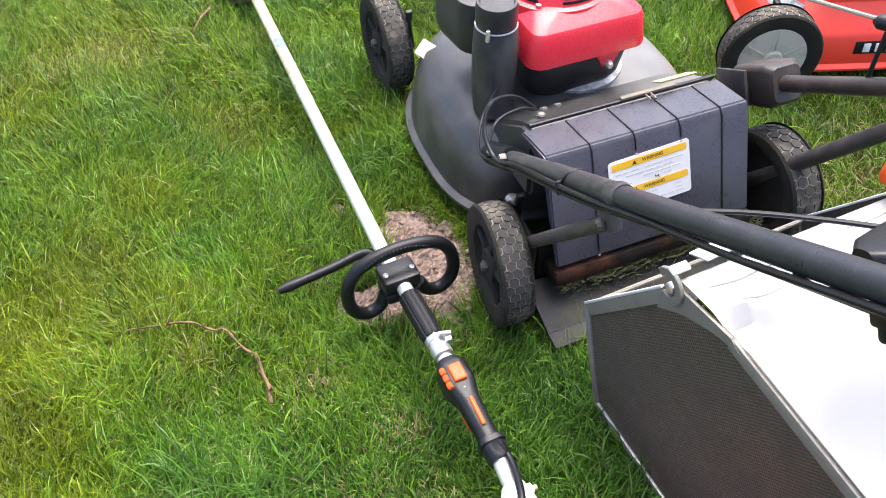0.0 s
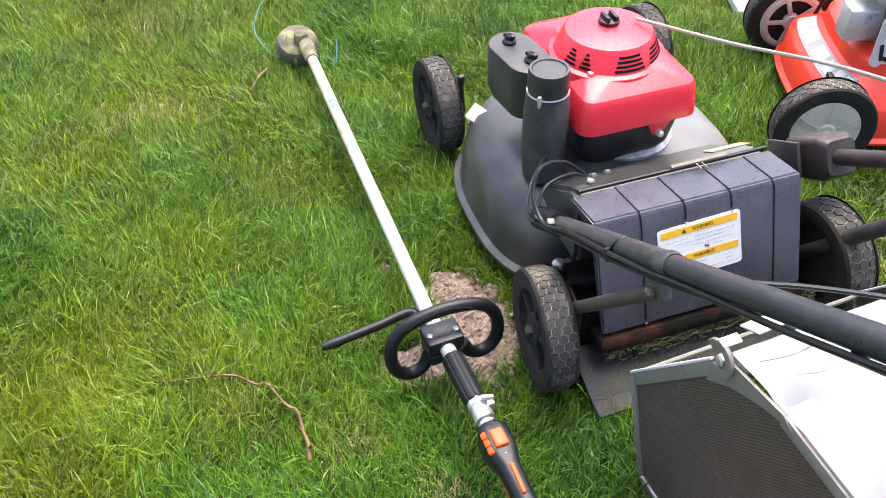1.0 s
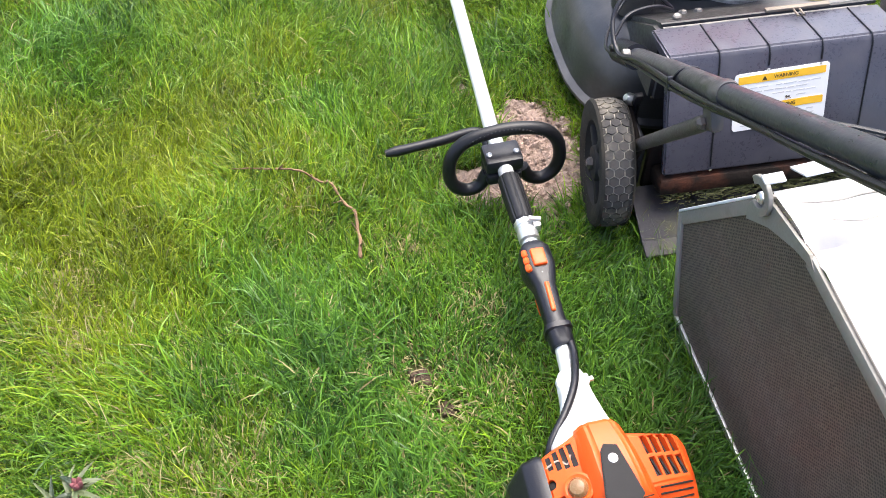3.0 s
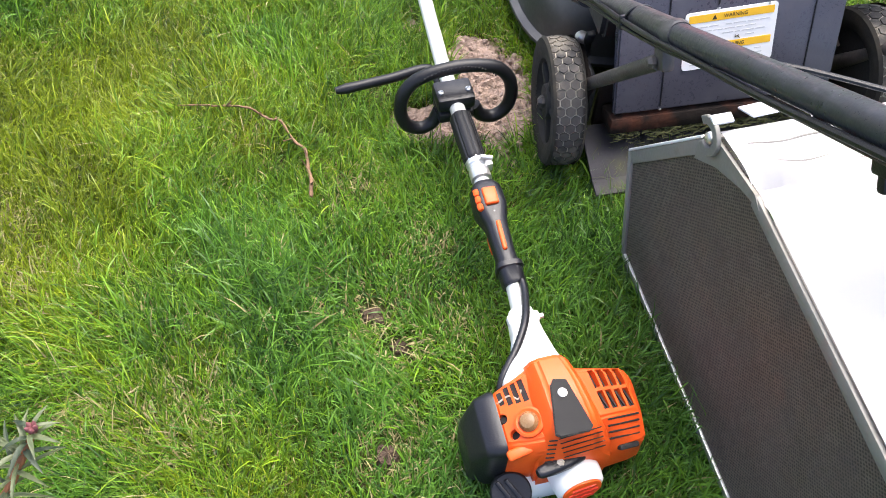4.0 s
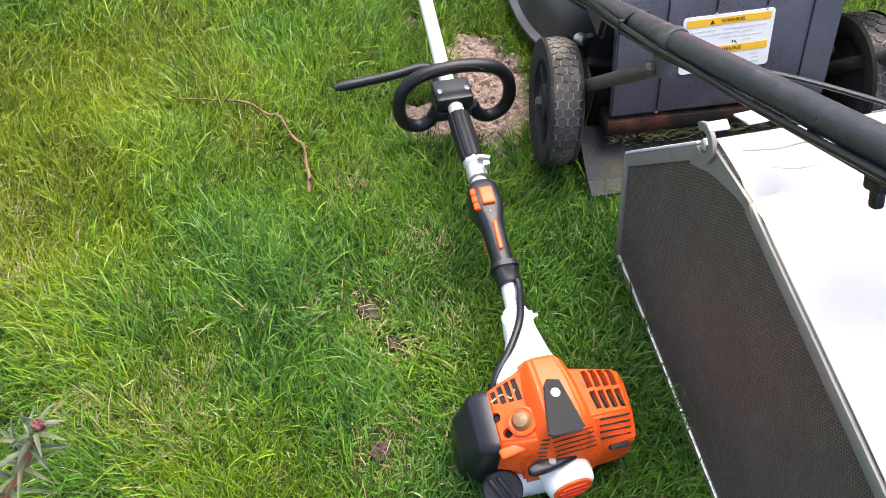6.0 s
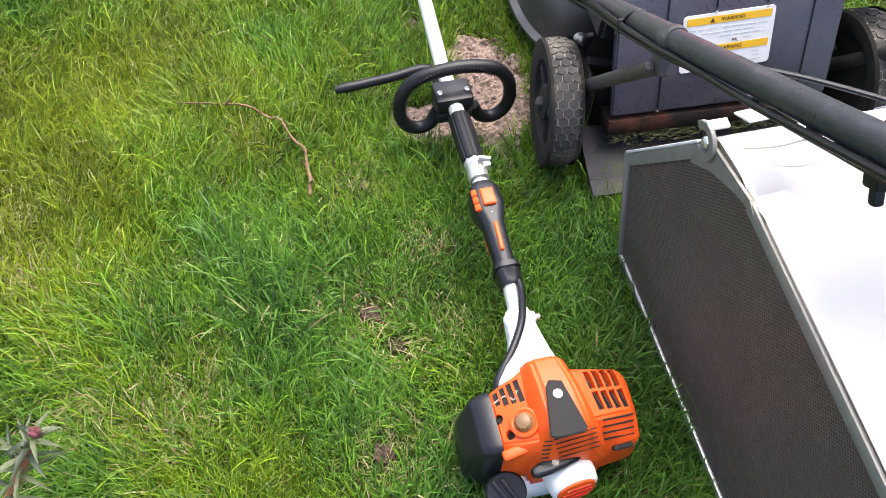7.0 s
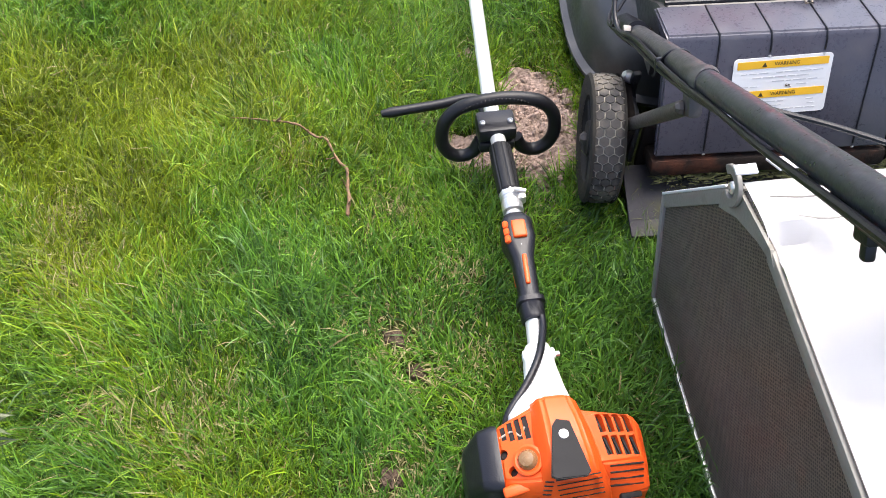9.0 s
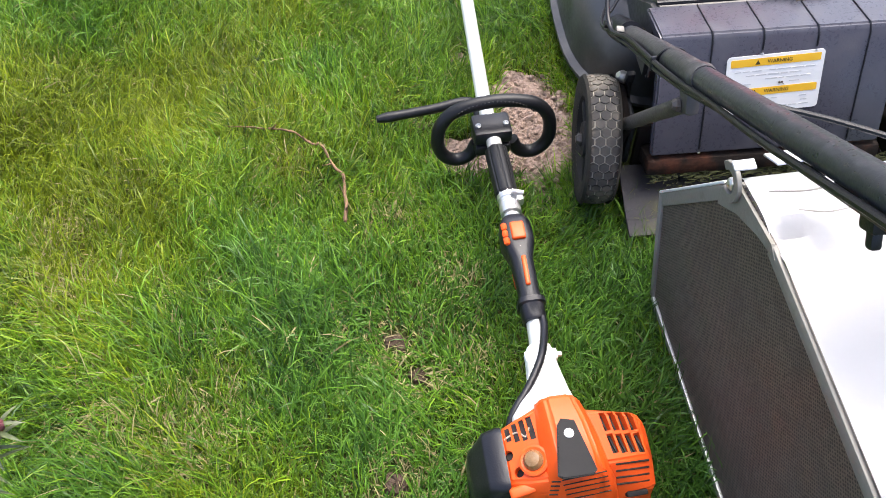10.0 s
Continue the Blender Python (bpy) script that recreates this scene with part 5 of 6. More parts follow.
    for y, w, h, z, dx in ((0.172, 0.034, 0.036, 0.100, -0.005), (0.160, 0.040, 0.044, 0.100, -0.006), (0.13, 0.044, 0.054, 0.102, -0.007), (0.09, 0.060, 0.074, 0.106, -0.012), (0.055, 0.088, 0.10, 0.110, -0.022), (0.02, 0.078, 0.09, 0.100, -0.026)):
        rings.append([ENGINE @ Vector((x + dx, y, max(0.03, z + zz))) for x, zz in rounded(w, h, 0.016)])
    loft(bm, rings)
    neck = add("engine_neck", bm, WHITE_PLASTIC, t, "white plastic clutch housing", 50)
    bm = bmsh()
    block(bm, (0.046, 0.016, 0.014), ENGINE @ pose(-0.005, 0.156, 0.106), 0.003)
    add("neck_clamp", bm, WHITE_PLASTIC, neck)
    bm = bmsh()
    lathe(bm, [(0.004, 0), (0.004, 0.006), (0.001, 0.007)], 8, ENGINE @ pose(0.018, 0.156, 0.106, 0, 90, 0))
    add("clamp_bolt", bm, CHROME, neck)
    # Cable hose.
    bm = bmsh()
    pts = curve_points([k @ Vector((-0.010, 0.172, 0.010)), k @ Vector((-0.008, 0.20, 0.016)), ENGINE @ Vector((-0.010, 0.140, 0.138)), ENGINE @ Vector((-0.034, 0.100, 0.138)), ENGINE @ Vector((-0.062, 0.066, 0.132)), ENGINE @ Vector((-0.074, 0.040, 0.12))], 14)
    tube(bm, pts, [0.0058 if j % 2 else 0.0050 for j in range(len(pts))], 10)
    add("cable_hose", bm, PLASTIC, t, "black corrugated cable hose", 60)
    build_engine(t, inv)


def build_engine(t, inv):
    def add(name, bm, mat, parent=t, label="", smooth=35):
        bm.transform(inv @ ENGINE)
        return part(name, bm, mat, parent, label, smooth)

    V = Vector
    # Central shroud: lofted from the neck to the starter side, with a raised middle.
    bm = bmsh()
    rings = []
    for y, xl, xr, zt, zs in ((0.066, -0.034, 0.010, 0.168, 0.12), (0.058, -0.037, 0.016, 0.186, 0.12), (0.02, -0.037, 0.022, 0.196, 0.135), (-0.022, -0.036, 0.028, 0.194, 0.135), (-0.044, -0.036, 0.031, 0.182, 0.13), (-0.060, -0.037, 0.033, 0.140, 0.11)):
        rings.append([V((xl - 0.014, y, 0.05)), V((xl - 0.014, y, zs)), V((xl, y, zt - 0.012)), V((xl + 0.010, y, zt)), V((xr - 0.010, y, zt)), V((xr, y, zt - 0.012)), V((xr + 0.018, y, zs)), V((xr + 0.018, y, 0.05))])
    loft(bm, rings)
    bmesh.ops.bevel(bm, geom=bm.edges[:], offset=0.004, segments=2, affect="EDGES")
    shroud = add("engine_shroud", bm, ORANGE, t, "orange plastic engine shroud", 40)
    # Wings either side, with slots.
    bm = bmsh()
    rings = []
    for x, yf, yb, z in ((0.014, 0.050, -0.058, 0.168), (0.050, 0.046, -0.054, 0.160), (0.090, 0.042, -0.050, 0.150), (0.101, 0.032, -0.047, 0.136), (0.104, 0.026, -0.045, 0.08)):
        rings.append([V((x, yf, 0.04)), V((x, yf, z - 0.012)), V((x, yf - 0.008, z)), V((x, yb + 0.030, z - 0.006)), V((x, yb, min(0.110, z - 0.02))), V((x, yb, 0.04))])
    loft(bm, rings)
    bmesh.ops.bevel(bm, geom=bm.edges[:], offset=0.003, segments=2, affect="EDGES")
    right = add("muffler_cover", bm, ORANGE, shroud, "slotted orange muffler cover", 40)
    tilt = pose(0.063, 0.012, 0.1560, -4, 14, 0)
    slots = [tilt @ pose(-0.018 + 0.0122 * q + 0.0045 * r, 0.0145 - 0.0285 * r, -0.004, 0, 0, 9) for r in range(2) for q in range(4)]
    cut = bmsh()
    for m in slots:
        block(cut, (0.0088, 0.0245, 0.022), m)
    cut.transform(inv @ ENGINE)
    carve(right, cut)
    for m in slots:
        bm = bmsh()
        block(bm, (0.0086, 0.0243, 0.002), m @ pose(0, 0, -0.0060))
        block(bm, (0.0020, 0.0230, 0.003), m @ pose(0.001, 0, -0.0042, 0, 0, 5))
        add("vent_slot", bm, DARK_INSIDE, right)
    for q in range(4):
        bm = bmsh()
        block(bm, (0.046, 0.0024, 0.0022), pose(0.070, -0.0255 - 0.0058 * q, 0.1452 - 0.0076 * q, 38, 12, 4), 0.0006, 1)
        add("louvre", bm, DARK_INSIDE, right)
    bm = bmsh()
    block(bm, (0.028, 0.007, 0.013), pose(0.074, -0.0515, 0.108, 30, 8, 4), 0.002)
    add("spark_port", bm, DARK_INSIDE, right)
    bm = bmsh()
    rings = []
    for x, yf, yb, z in ((-0.030, 0.062, -0.052, 0.170), (-0.058, 0.052, -0.048, 0.160), (-0.084, 0.044, -0.040, 0.146), (-0.090, 0.040, -0.036, 0.130), (-0.092, 0.040, -0.036, 0.06)):
        rings.append([V((x, yf, 0.05)), V((x, yf, z - 0.010)), V((x, yf - 0.006, z)), V((x, yb + 0.012, z - 0.004)), V((x, yb, z - 0.02)), V((x, yb, 0.05))])
    loft(bm, rings)
    bmesh.ops.bevel(bm, geom=bm.edges[:], offset=0.003, segments=2, affect="EDGES")
    left = add("carburettor_cover", bm, ORANGE, shroud, "orange carburettor cover", 40)
    tilt = pose(-0.066, 0.026, 0.1575, 0, -26, 0)
    slots = [(l, tilt @ pose(q, 0.004, -0.004, 0, 0, 4)) for q, l in ((-0.014, 0.018), (-0.0035, 0.025), (0.007, 0.028), (0.0175, 0.030))]
    cut = bmsh()
    for l, m in slots:
        block(cut, (0.0074, l, 0.022), m)
    for q, z in ((-0.082, 0.1480), (-0.072, 0.1500)):
        lathe(cut, [(0.0065, -0.012), (0.0065, 0.012)], 20, pose(q, 0.004 if q < -0.08 else -0.020, z, 0, -26, 0))
    cut.transform(inv @ ENGINE)
    carve(left, cut)
    for l, m in slots:
        bm = bmsh()
        block(bm, (0.0072, l, 0.003), m @ pose(0, 0, -0.0025))
        add("vent_slot", bm, DARK_INSIDE, left)
    bm = bmsh()
    tube(bm, curve_points([V((-0.082, 0.026, 0.145)), V((-0.066, 0.030, 0.1530)), V((-0.056, 0.022, 0.1560)), V((-0.050, 0.032, 0.160))]), 0.0013, 8)
    add("carburettor_wire", bm, ROPE, left)
    for q, s, z in (((-0.082, 0.004), 0.0075, 0.1480), ((-0.072, -0.020), 0.0055, 0.1500)):
        bm = bmsh()
        lathe(bm, [(0.001, -0.0115), (0.0064, -0.0115), (0.0064, -0.0095), (s * 0.5, -0.0075), (0.001, -0.0075)], 16, pose(q[0], q[1], z, 0, -26, 0))
        add("adjuster_hole", bm, DARK_INSIDE, left)
    bm = bmsh()
    lathe(bm, [(0.019, -0.008), (0.019, 0.002), (0.016, 0.0035), (0.0135, 0.002)], 28, pose(-0.053, -0.013, 0.1635, 6, -22, 0))
    add("primer_ring", bm, ORANGE, left)
    bm = bmsh()
    lathe(bm, [(0.0130, 0.0), (0.0125, 0.005), (0.009, 0.0095), (0.001, 0.0115)], 24, pose(-0.053, -0.013, 0.1635, 6, -22, 0))
    add("primer_bulb", bm, BULB, left, "amber rubber primer bulb")
    bm = bmsh()
    block(bm, (0.034, 0.014, 0.012), pose(-0.070, -0.040, 0.140, 10, -10, 8), 0.004, 3)
    add("choke_lever", bm, ORANGE, left, "orange choke lever")
    # Dark inset on the ridge, with its pale screw cap.
    bm = bmsh()
    m = pose(-0.010, -0.012, 0.1945, 2, 0, 0)
    plate(bm, [(0.024, -0.034), (0.010, 0.030), (-0.006, 0.034), (-0.012, 0.026), (-0.024, -0.036), (-0.018, -0.040), (0.018, -0.040)], 0.0030, m, 0.0012)
    inset = add("ridge_inset", bm, INSET_BLACK, shroud, "black ridge inset")
    bm = bmsh()
    lathe(bm, [(0.0062, 0.003), (0.0058, 0.0042), (0.001, 0.0046)], 20, m @ pose(0.0, 0.014, 0))
    add("screw_cap", bm, CAST, inset)
    for q in range(5):
        bm = bmsh()
        block(bm, (0.056, 0.0013, 0.0024), pose(0.000 + 0.002 * q, -0.0465 - 0.0030 * q, 0.1800 - 0.0088 * q, 30, 0, 4), 0.0007, 1)
        add("louvre", bm, DARK_INSIDE, shroud)
    for q in range(6):
        bm = bmsh()
        block(bm, (0.011, 0.0016, 0.0024), pose(-0.034 - 0.001 * q, -0.0475 - 0.0026 * q, 0.1760 - 0.0070 * q, 30, 0, -8), 0.0005, 1)
        add("louvre", bm, DARK_INSIDE, shroud)
    # Black air filter cover.
    bm = bmsh()
    rings = []
    for x, yf, yb, zt, zb in ((-0.084, 0.047, -0.040, 0.146, 0.03), (-0.090, 0.048, -0.040, 0.146, 0.022), (-0.108, 0.045, -0.036, 0.140, 0.022), (-0.111, 0.043, -0.034, 0.136, 0.024), (-0.126, 0.036, -0.026, 0.104, 0.026), (-0.128, 0.034, -0.024, 0.098, 0.03)):
        cy, cz = (yf + yb) / 2, (zt + zb) / 2
        rings.append([V((x, cy + a, cz + b)) for a, b in rounded(yf - yb, zt - zb, 0.013, 4)])
    loft(bm, rings)
    add("air_filter_cover", bm, PLASTIC, t, "black air filter cover", 38)
    # White recoil starter with an orange plate, and its black pull handle.
    bm = bmsh()
    lathe(bm, [(0.034, 0.0), (0.034, 0.034), (0.032, 0.045), (0.028, 0.049)], 36, pose(-0.002, -0.040, 0.082, 84, 0, 6))
    block(bm, (0.075, 0.02, 0.06), pose(-0.005, -0.045, 0.06), 0.008)
    starter = add("recoil_starter", bm, WHITE_PLASTIC, t, "white recoil starter housing", 40)
    bm = bmsh()
    lathe(bm, [(0.0265, 0.0485), (0.0265, 0.0515), (0.024, 0.0525), (0.001, 0.0525)], 32, pose(-0.002, -0.040, 0.082, 84, 0, 6))
    plate_ = add("starter_badge", bm, ORANGE, starter, "orange starter plate")
    for q in range(3):
        bm = bmsh()
        block(bm, (0.040 - 0.008 * abs(q - 1), 0.006, 0.002), pose(-0.002, -0.040, 0.082, 84, 0, 6) @ pose(0, -0.012 + 0.012 * q, 0.0530))
        add("badge_bar", bm, RED_DECK, plate_)
    bm = bmsh()
    loft(bm, [[pose(-0.022, -0.062, 0.128, 0, 6, 12) @ V((x, y, z)) for y, z in rounded(w, w * 0.8, 0.005)] for x, w in ((-0.034, 0.010), (-0.030, 0.015), (-0.010, 0.019), (0.010, 0.019), (0.030, 0.015), (0.034, 0.010))])
    block(bm, (0.012, 0.012, 0.02), pose(-0.024, -0.060, 0.112), 0.003)
    add("pull_handle", bm, PLASTIC, starter, "black starter pull handle")
    bm = bmsh()
    lathe(bm, [(0.0055, 0), (0.005, 0.002), (0.001, 0.0025)], 6, pose(-0.024, -0.0625, 0.1355))
    add("pull_screw", bm, ROPE, starter)
    # Fuel tank and its ribbed cap.
    bm = bmsh()
    loft(bm, [[V((x - 0.02, y - 0.016, z)) for x, y in rounded(w, d, 0.025, 5)] for w, d, z in ((0.13, 0.08, 0.006), (0.15, 0.10, 0.014), (0.15, 0.10, 0.05), (0.13, 0.08, 0.062))])
    add("fuel_tank", bm, WHITE_PLASTIC, t, "translucent white fuel tank", 50)
    bm = bmsh()
    m = pose(-0.080, -0.058, 0.052, 28, -8, 0)
    lathe(bm, [(0.025, 0.0), (0.027, 0.003), (0.027, 0.015), (0.025, 0.018), (0.001, 0.018)], 32, m)
    fcap = add("fuel_cap", bm, CAP_GREY, t, "dark grey ribbed fuel cap")
    for x in (-0.006, 0.006):
        bm = bmsh()
        block(bm, (0.006, 0.042, 0.006), m @ pose(x, 0, 0.020, 0, 0, 25), 0.002)
        add("cap_rib", bm, PLASTIC, fcap)
    bm = bmsh()
    tube(bm, curve_points([V((-0.112, -0.06, 0.03)), V((-0.116, -0.09, 0.035)), V((-0.108, -0.12, 0.03))]), 0.004, 8)
    add("tank_guard", bm, ALLOY, t)


CAP_GREY = surface("grey_cap_plastic", (0.016, 0.016, 0.019), 0.5, spec=0.35, var=0.15, scale=40, bump=0.2, fine=300)
build_trimmer()

# ---- the red mower ----
RED_MOWER = pose(0.965, 0.862, 0, 0, 0, 83.8)


def build_red_mower():
    t = thing("lawn_mower", "bright red walk-behind lawn mower with a grey engine on the grass", "lawn mower", RED_MOWER)
    wheel(t, 0.0, 0.0, 0.108, 0.052, -1, True)
    wheel(t, 0.47, -0.055, 0.108, 0.052, 1, True)

    def ring(z, grow):
        out = []
        for k in range(48):
            a = 2 * math.pi * k / 48
            c, s = math.cos(a), math.sin(a)
            ay = 0.118 if s > 0 else 0.40
            e = 0.55 if s > 0 else 0.45
            out.append(Vector((0.235 + (0.20 + grow) * math.copysign(abs(c) ** 0.75, c), -0.145 + (ay + grow) * math.copysign(abs(s) ** e, s), z)))
        return out
    bm = bmsh()
    loft(bm, [ring(z, g) for z, g in ((0.05, 0.03), (0.055, 0.03), (0.062, 0.02), (0.125, 0.014), (0.135, 0.008), (0.168, -0.045), (0.172, -0.05), (0.20, -0.056), (0.215, -0.075), (0.218, -0.12))])
    part("deck", bm, RED_DECK, t, "bright red steel mower deck")
    bm = bmsh()
    lathe(bm, [(0.13, 0.21), (0.13, 0.235), (0.115, 0.245), (0.10, 0.25)], 36, pose(0.235, -0.23, 0))
    part("engine_base", bm, CAST, t, "grey cast engine base")
    bm = bmsh()
    block(bm, (0.16, 0.24, 0.12), pose(0.22, -0.25, 0.29), 0.015)
    engine = part("engine_block", bm, SILVER, t, "finned grey engine block")
    for k in range(6):
        bm = bmsh()
        block(bm, (0.18, 0.20, 0.004), pose(0.20, -0.27, 0.252 + 0.013 * k), 0.001)
        part("cooling_fin", bm, SILVER, engine)
    bm = bmsh()
    block(bm, (0.06, 0.075, 0.075), pose(0.165, -0.085, 0.265), 0.01)
    part("muffler", bm, CAST, t, "dull grey muffler box")
    # Guard plate; flat dark shapes paint the shade in its slanting cut-outs.
    guard = Matrix(((0, 0, -1, 0.095), (-1, 0, 0, -0.10), (0, 1, 0, 0.192), (0, 0, 0, 1)))
    bm = bmsh()
    plate(bm, rounded(0.175, 0.118, 0.014), 0.003, guard @ pose(0.0875, 0.06, 0))
    g = part("muffler_guard", bm, SILVER, t, "pressed steel muffler guard with slanting slots")
    for u, v, w, l, a in ((0.018, 0.036, 0.008, 0.040, 12), (0.020, 0.078, 0.009, 0.018, 30), (0.036, 0.018, 0.009, 0.026, 62), (0.062, 0.016, 0.009, 0.022, 55), (0.086, 0.016, 0.009, 0.020, 55), (0.110, 0.016, 0.008, 0.018, 55), (0.134, 0.030, 0.010, 0.018, 20), (0.155, 0.046, 0.007, 0.028, 18), (0.158, 0.086, 0.007, 0.026, 30), (0.140, 0.094, 0.006, 0.024, 38), (0.122, 0.098, 0.005, 0.020, 40), (0.048, 0.098, 0.006, 0.024, 45), (0.068, 0.098, 0.005, 0.022, 45)):
        bm = bmsh()
        plate(bm, rounded(w, l, 0.003), 0.001, guard @ pose(u, v, 0.0035, 0, 0, a))
        part("guard_slot", bm, DARK_INSIDE, g)
    bm = bmsh()
    lathe(bm, [(0.009, 0.003), (0.009, 0.006), (0.005, 0.0075), (0.001, 0.0075)], 16, guard @ pose(0.020, 0.102, 0))
    part("guard_screw", bm, CAST, g)
    bm = bmsh()
    block(bm, (0.12, 0.17, 0.012), pose(0.15, -0.20, 0.338, 0, 8, 0), 0.004)
    part("heat_shield", bm, CHROME, t, "bright heat shield")
    bm = bmsh()
    loft(bm, [[Vector((0.225 + x, -0.25 + y, z - 0.02)) for x, y in rounded(w, d, 0.09, 7)] for w, d, z in ((0.26, 0.32, 0.355), (0.29, 0.355, 0.365), (0.295, 0.36, 0.41), (0.27, 0.33, 0.45), (0.20, 0.26, 0.475), (0.10, 0.14, 0.48))])
    part("engine_cover", bm, surface("faded_black_cover", (0.042, 0.044, 0.056), 0.34, spec=0.55, var=0.25, scale=12, bump=0.1, fine=250), t, "black plastic engine cover", 50)
    # Raised lettering band on the nose, as plain shapes, and the side band.
    def nose(a, f, up):
        """A point on the sloping nose: f runs from its lower to its upper edge."""
        c, s = math.cos(radians(a)), math.sin(radians(a))
        g = 0.008 - 0.053 * f
        return Vector((0.235 + (0.20 + g) * math.copysign(abs(c) ** 0.75, c), -0.145 + (0.118 + g) * abs(s) ** 0.55, 0.135 + 0.033 * f + up))

    def nose_strip(a0, a1, f0, f1, up, n):
        bm = bmsh()
        rows = [[bm.verts.new(nose(a0 + (a1 - a0) * k / n, f, up)) for f in (f0, f1)] for k in range(n + 1)]
        for p, q in zip(rows, rows[1:]):
            bm.faces.new((p[0], p[1], q[1], q[0]))
        bmesh.ops.solidify(bm, geom=bm.faces[:], thickness=0.001)
        return bm

    badge = part("nose_badge", nose_strip(40, 150, 0.16, 0.86, 0.0022, 22), PRINT, t, "grey badge band along the nose")
    for k in range(7):
        part("badge_shape", nose_strip(44 + 15.2 * k, 54.5 + 15.2 * k, 0.26, 0.76, 0.0036, 4), LABEL_WHITE, badge, "white badge shape")
    bm = bmsh()
    block(bm, (0.004, 0.16, 0.030), pose(0.0205, -0.275, 0.100, 0, 6, 0), 0.001)
    band = part("side_band", bm, PLASTIC, t)
    for k in range(5):
        bm = bmsh()
        block(bm, (0.003, 0.015, 0.020), pose(0.0180, -0.222 - 0.026 * k, 0.100, 0, 6, 0), 0.0005)
        part("band_bar", bm, LABEL_WHITE, band)
    bm = bmsh()
    tube(bm, [(0.05, -0.01, 0.12), (0.05, -0.01, 0.19)], 0.006, 8)
    block(bm, (0.03, 0.012, 0.012), pose(0.05, -0.01, 0.195), 0.003)
    part("height_lever", bm, PLASTIC, t)
    # Spoked back of the far wheel.
    bm = bmsh()
    turn = pose(0.443, -0.055, 0.108, 0, -90, 0)
    lathe(bm, [(0.058, 0), (0.058, 0.004), (0.068, 0.004), (0.072, 0)], 40, turn, caps=False)
    lathe(bm, [(0.001, 0.008), (0.018, 0.008), (0.022, 0)], 24, turn, caps=False)
    for k in range(5):
        block(bm, (0.050, 0.011, 0.005), turn @ pose(0, 0, 0.002, 0, 0, 72 * k + 20) @ pose(0.040, 0, 0), 0.001)
    part("spoked_rim", bm, RIM_PALE, t, "pale plastic spoked wheel back")
    bm = bmsh()
    tube(bm, [(0.395, -0.08, 0.13), (0.395, -0.100, 0.20)], 0.005, 8)
    block(bm, (0.026, 0.030, 0.022), pose(0.395, -0.102, 0.210), 0.006)
    part("height_lever", bm, PLASTIC, t)


build_red_mower()


# ---- small things on and round the lawn ----
def build_post():
    t = thing("wooden_post", "square weathered wooden post standing in the lawn", "post", pose(-0.525, 2.0, 0, 0, 0, 6))
    bm = bmsh()
    block(bm, (0.11, 0.10, 1.1), pose(0, 0, 0.5), 0.005)
    part("shaft", bm, POST_WOOD, t)


build_post()


def build_twig(name, label, pts, r, mat=TWIG):
    bm = bmsh()
    p = curve_points(pts, 6)
    tube(bm, p, [r * (1 - 0.6 * i / len(p)) for i in range(len(p))], 7)
    rng = random.Random(len(pts))
    for k in range(4, len(p) - 4, 7):
        side = Vector((rng.uniform(-1, 1), rng.uniform(-1, 1), 0.4)).normalized() * rng.uniform(0.008, 0.025)
        tube(bm, [p[k], p[k] + 0.6 * side, p[k] + side], [0.6 * r, 0.4 * r, 0.2 * r], 5)
    for v in bm.verts:
        v.co += Vector((rng.gauss(0, 1), rng.gauss(0, 1), rng.gauss(0, 1))) * r * 0.22
    me = bpy.data.meshes.new(name)
    bm.to_mesh(me)
    bm.free()
    me.materials.append(mat)
    me.polygons.foreach_set("use_smooth", [True] * len(me.polygons))
    tagged(new(name, me), label, "twig", group="twigs on the lawn")


build_twig("twig", "thin bent dry brown twig lying in the grass", [(-0.116, 0.195, 0.023), (-0.119, 0.225, 0.032), (-0.128, 0.25, 0.030), (-0.137, 0.285, 0.034), (-0.158, 0.305, 0.030), (-0.19, 0.347, 0.034), (-0.21, 0.352, 0.030), (-0.252, 0.372, 0.035), (-0.31, 0.373, 0.034), (-0.375, 0.374, 0.029)], 0.0032)
build_twig("twig", "short dry brown twig beside the line head", [(-0.25, 1.36, 0.03), (-0.27, 1.31, 0.035), (-0.285, 1.26, 0.03)], 0.004)


DRY_STEM = surface("bleached_dry_stem", (0.30, 0.28, 0.19), 0.8, var=0.25, scale=50, bump=0.3)
build_twig("dry_stem", "thin bleached dry stem lying on the grass", [(0.10, 1.73, 0.045), (0.16, 1.76, 0.06), (0.22, 1.765, 0.055), (0.335, 1.745, 0.06)], 0.0015, DRY_STEM)
build_twig("dry_stem", "thin bleached dry stem lying on the grass", [(-0.08, 1.72, 0.05), (-0.02, 1.71, 0.06), (0.06, 1.67, 0.045)], 0.0014, DRY_STEM)


def build_frame():
    t = thing("white_frame", "white painted metal frame end lying on the grass", "metal frame", pose(1.045, 1.51, 0))
    for name, pts in (("long_bar", [(0.0, 0.0, 0.015), (-0.02, 0.5, 0.10)]), ("short_bar", [(0.0, 0.0, 0.015), (0.11, 0.12, 0.06)])):
        bm = bmsh()
        m = along(pts[0], pts[1])
        l = (Vector(pts[1]) - Vector(pts[0])).length
        block(bm, (0.042, l, 0.024), m @ pose(0, l / 2, 0), 0.003)
        part(name, bm, WHITE_PAINT, t)


build_frame()


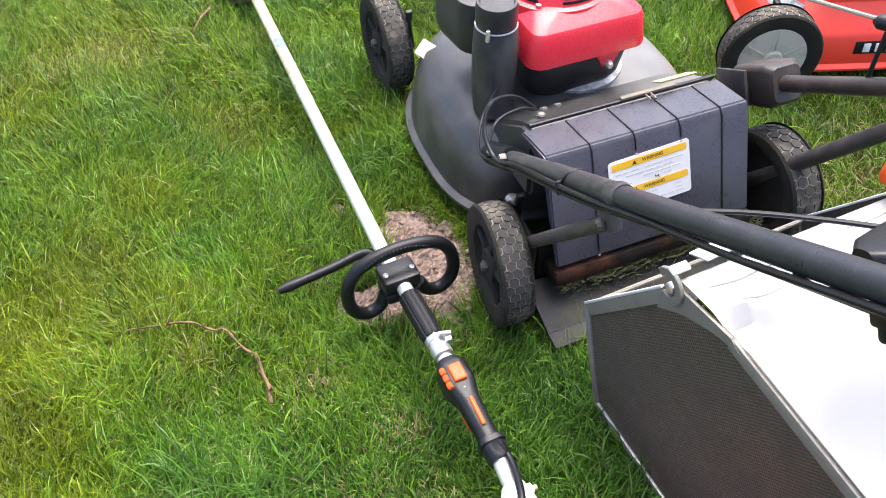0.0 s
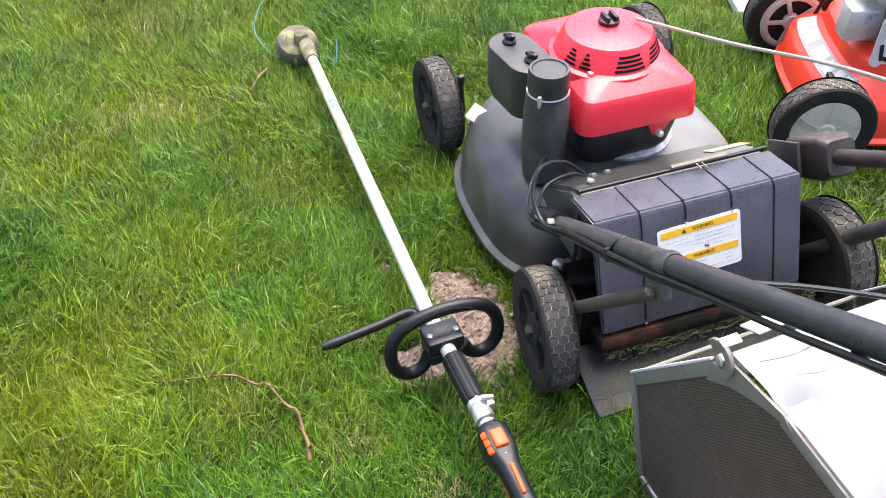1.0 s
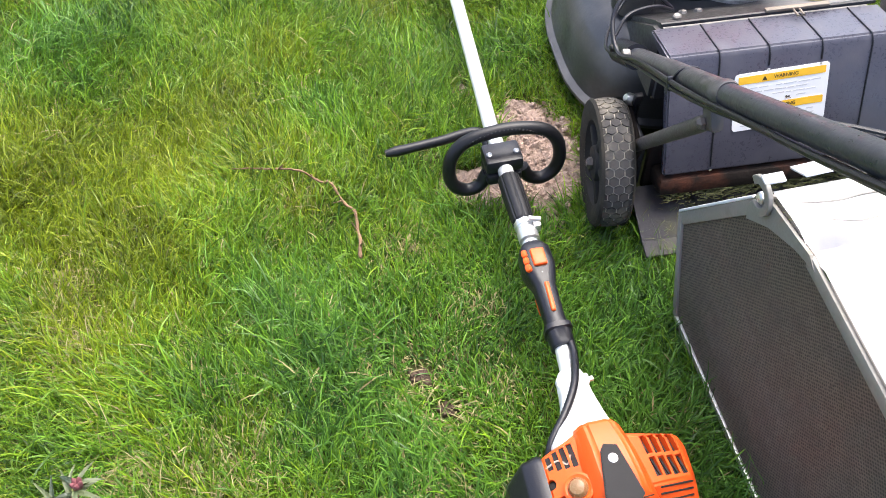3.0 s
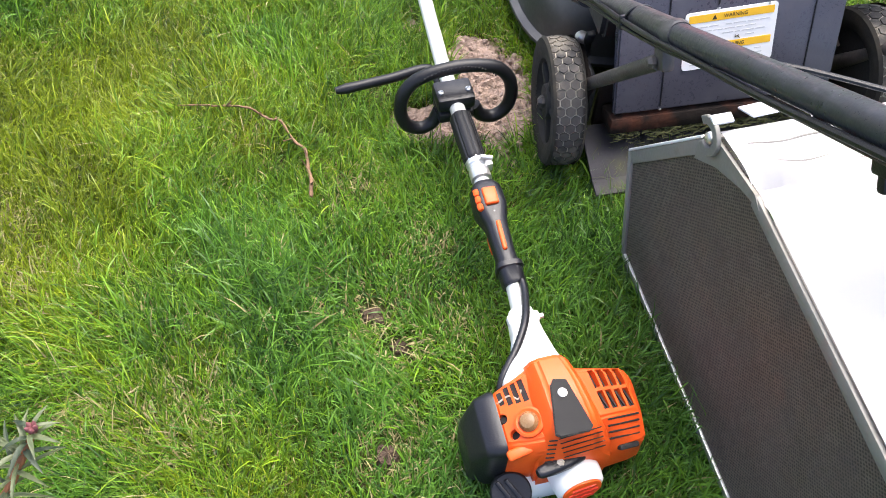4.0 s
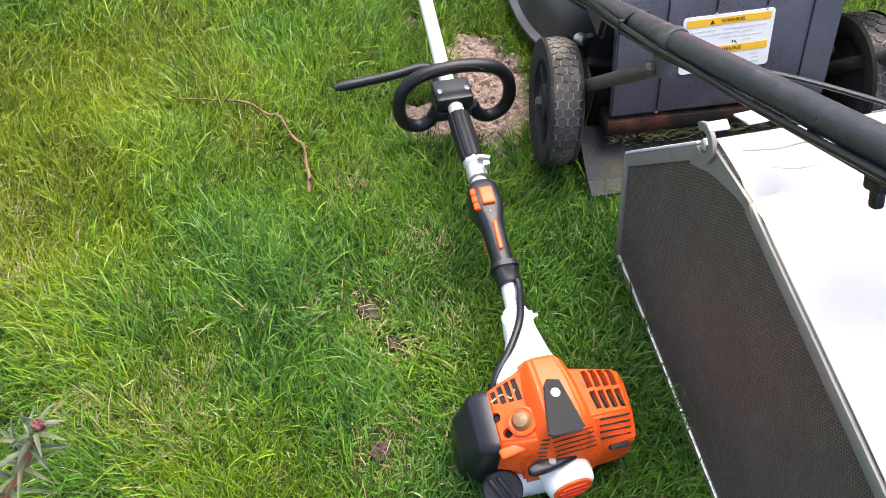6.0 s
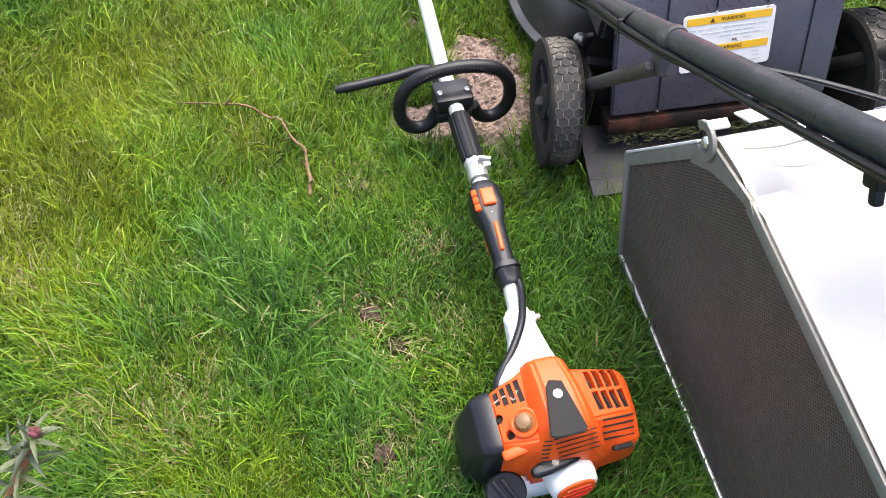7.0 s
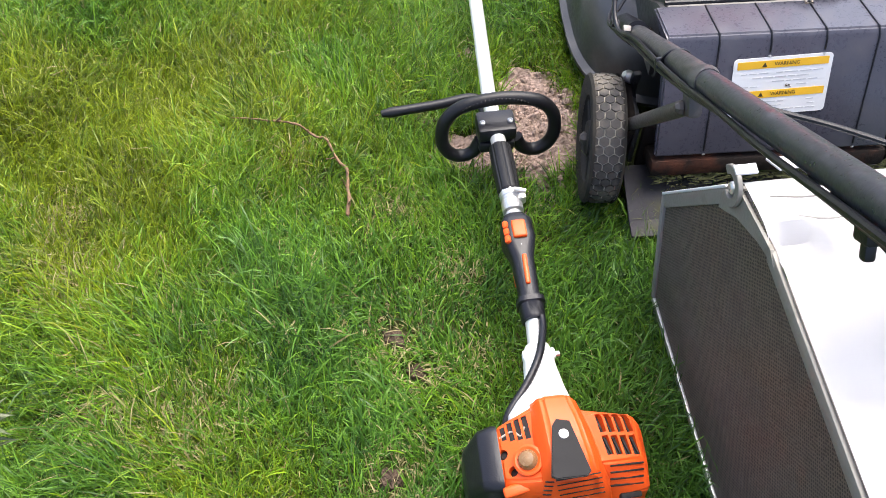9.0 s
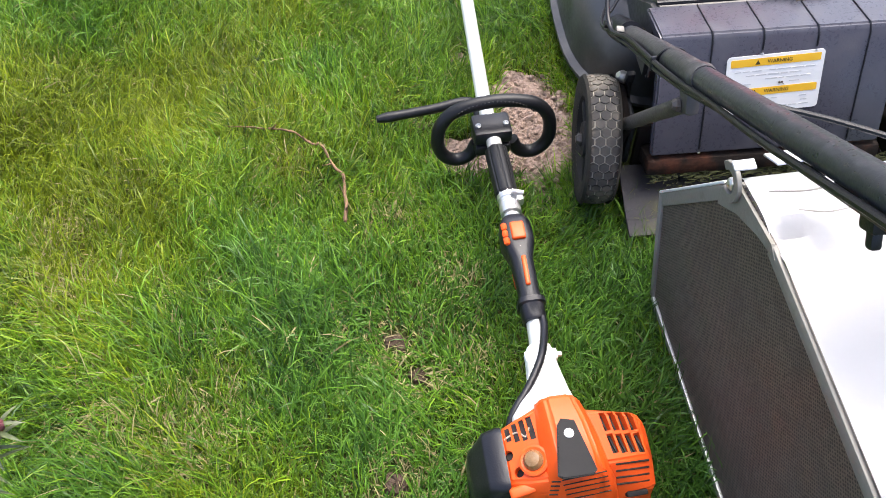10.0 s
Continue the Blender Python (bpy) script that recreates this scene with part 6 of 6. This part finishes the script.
def build_blower():
    t = thing("orange_tool", "orange and black power tool lying on the white catcher lid", "power tool", CATCHER @ pose(0.345, -0.125, 0.4365, 0, 0, -4))
    bm = bmsh()
    loft(bm, [[Vector((0.012 + x, 0.02 + y, z)) for x, y in rounded(w, d, 0.012, 5)] for w, d, z in ((0.09, 0.075, 0.004), (0.092, 0.078, 0.008), (0.09, 0.075, 0.034), (0.08, 0.062, 0.042))])
    part("body", bm, ORANGE, t)
    bm = bmsh()
    block(bm, (0.105, 0.035, 0.03), pose(0.006, -0.035, 0.0155), 0.004)
    part("grip_block", bm, PLASTIC, t)


build_blower()


def build_shoot():
    """The tip of a garden shrub between the lens and the lawn."""
    t = thing("shrub_shoot", "leafy shrub shoot with a pink bud at its tip", "shrub", pose(-0.126, -0.465, 0))
    line = curve_points([(-0.19, -0.24, -0.02), (-0.16, -0.20, 0.30), (-0.054, -0.080, 0.585), (-0.016, -0.026, 0.642), (0, 0, 0.668)], 12)
    bm = bmsh()
    tube(bm, line, [0.0048 - 0.0026 * k / (len(line) - 1) for k in range(len(line))], 10)
    part("stem", bm, STEM, t, "reddish brown stem")
    for k in range(5):
        bm = bmsh()
        a = k * 1.257
        lathe(bm, [(0.0006, -0.0035), (0.0019, -0.0007), (0.0018, 0.0027), (0.0007, 0.005), (0.0002, 0.0055)], 10, Matrix.Translation((0.0014 * math.cos(a), 0.0014 * math.sin(a), 0.670)) @ Matrix.Rotation(0.35, 4, (-math.sin(a), math.cos(a), 0)))
        part("bud_scale", bm, BUD, t, "pink bud scale")
    rng = random.Random(4)
    for k in range(38):
        f = k / 37
        at = line[-1 - int(f * 21)] if k else line[-1]
        a = 2.4 * k + 0.4
        rise = 0.75 - 0.35 * f + rng.uniform(-0.12, 0.12)
        d = Vector((math.cos(a), math.sin(a), rise)).normalized()
        l, w = (0.014 + 0.018 * min(1, 2.2 * f)) * rng.uniform(0.85, 1.15), rng.uniform(0.0014, 0.0019)
        bm = bmsh()
        m = along(at, at + d)
        grid = []
        for j in range(9):
            s = j / 8
            ww = w * math.sin(math.pi * (0.10 + 0.88 * s)) ** 0.7
            zz = 0.004 * math.sin(2.4 * s) - 0.012 * s * s
            grid.append([bm.verts.new(m @ Vector((ww * u, l * s, zz + 0.0009 * abs(u)))) for u in (-1, 0, 1)])
        for q, r in zip(grid, grid[1:]):
            for i in range(2):
                bm.faces.new((q[i], q[i + 1], r[i + 1], r[i]))
        bmesh.ops.solidify(bm, geom=bm.faces[:], thickness=0.0004)
        part("leaf", bm, LEAF_DARK if k % 3 == 1 else LEAF, t, smooth=60)


build_shoot()
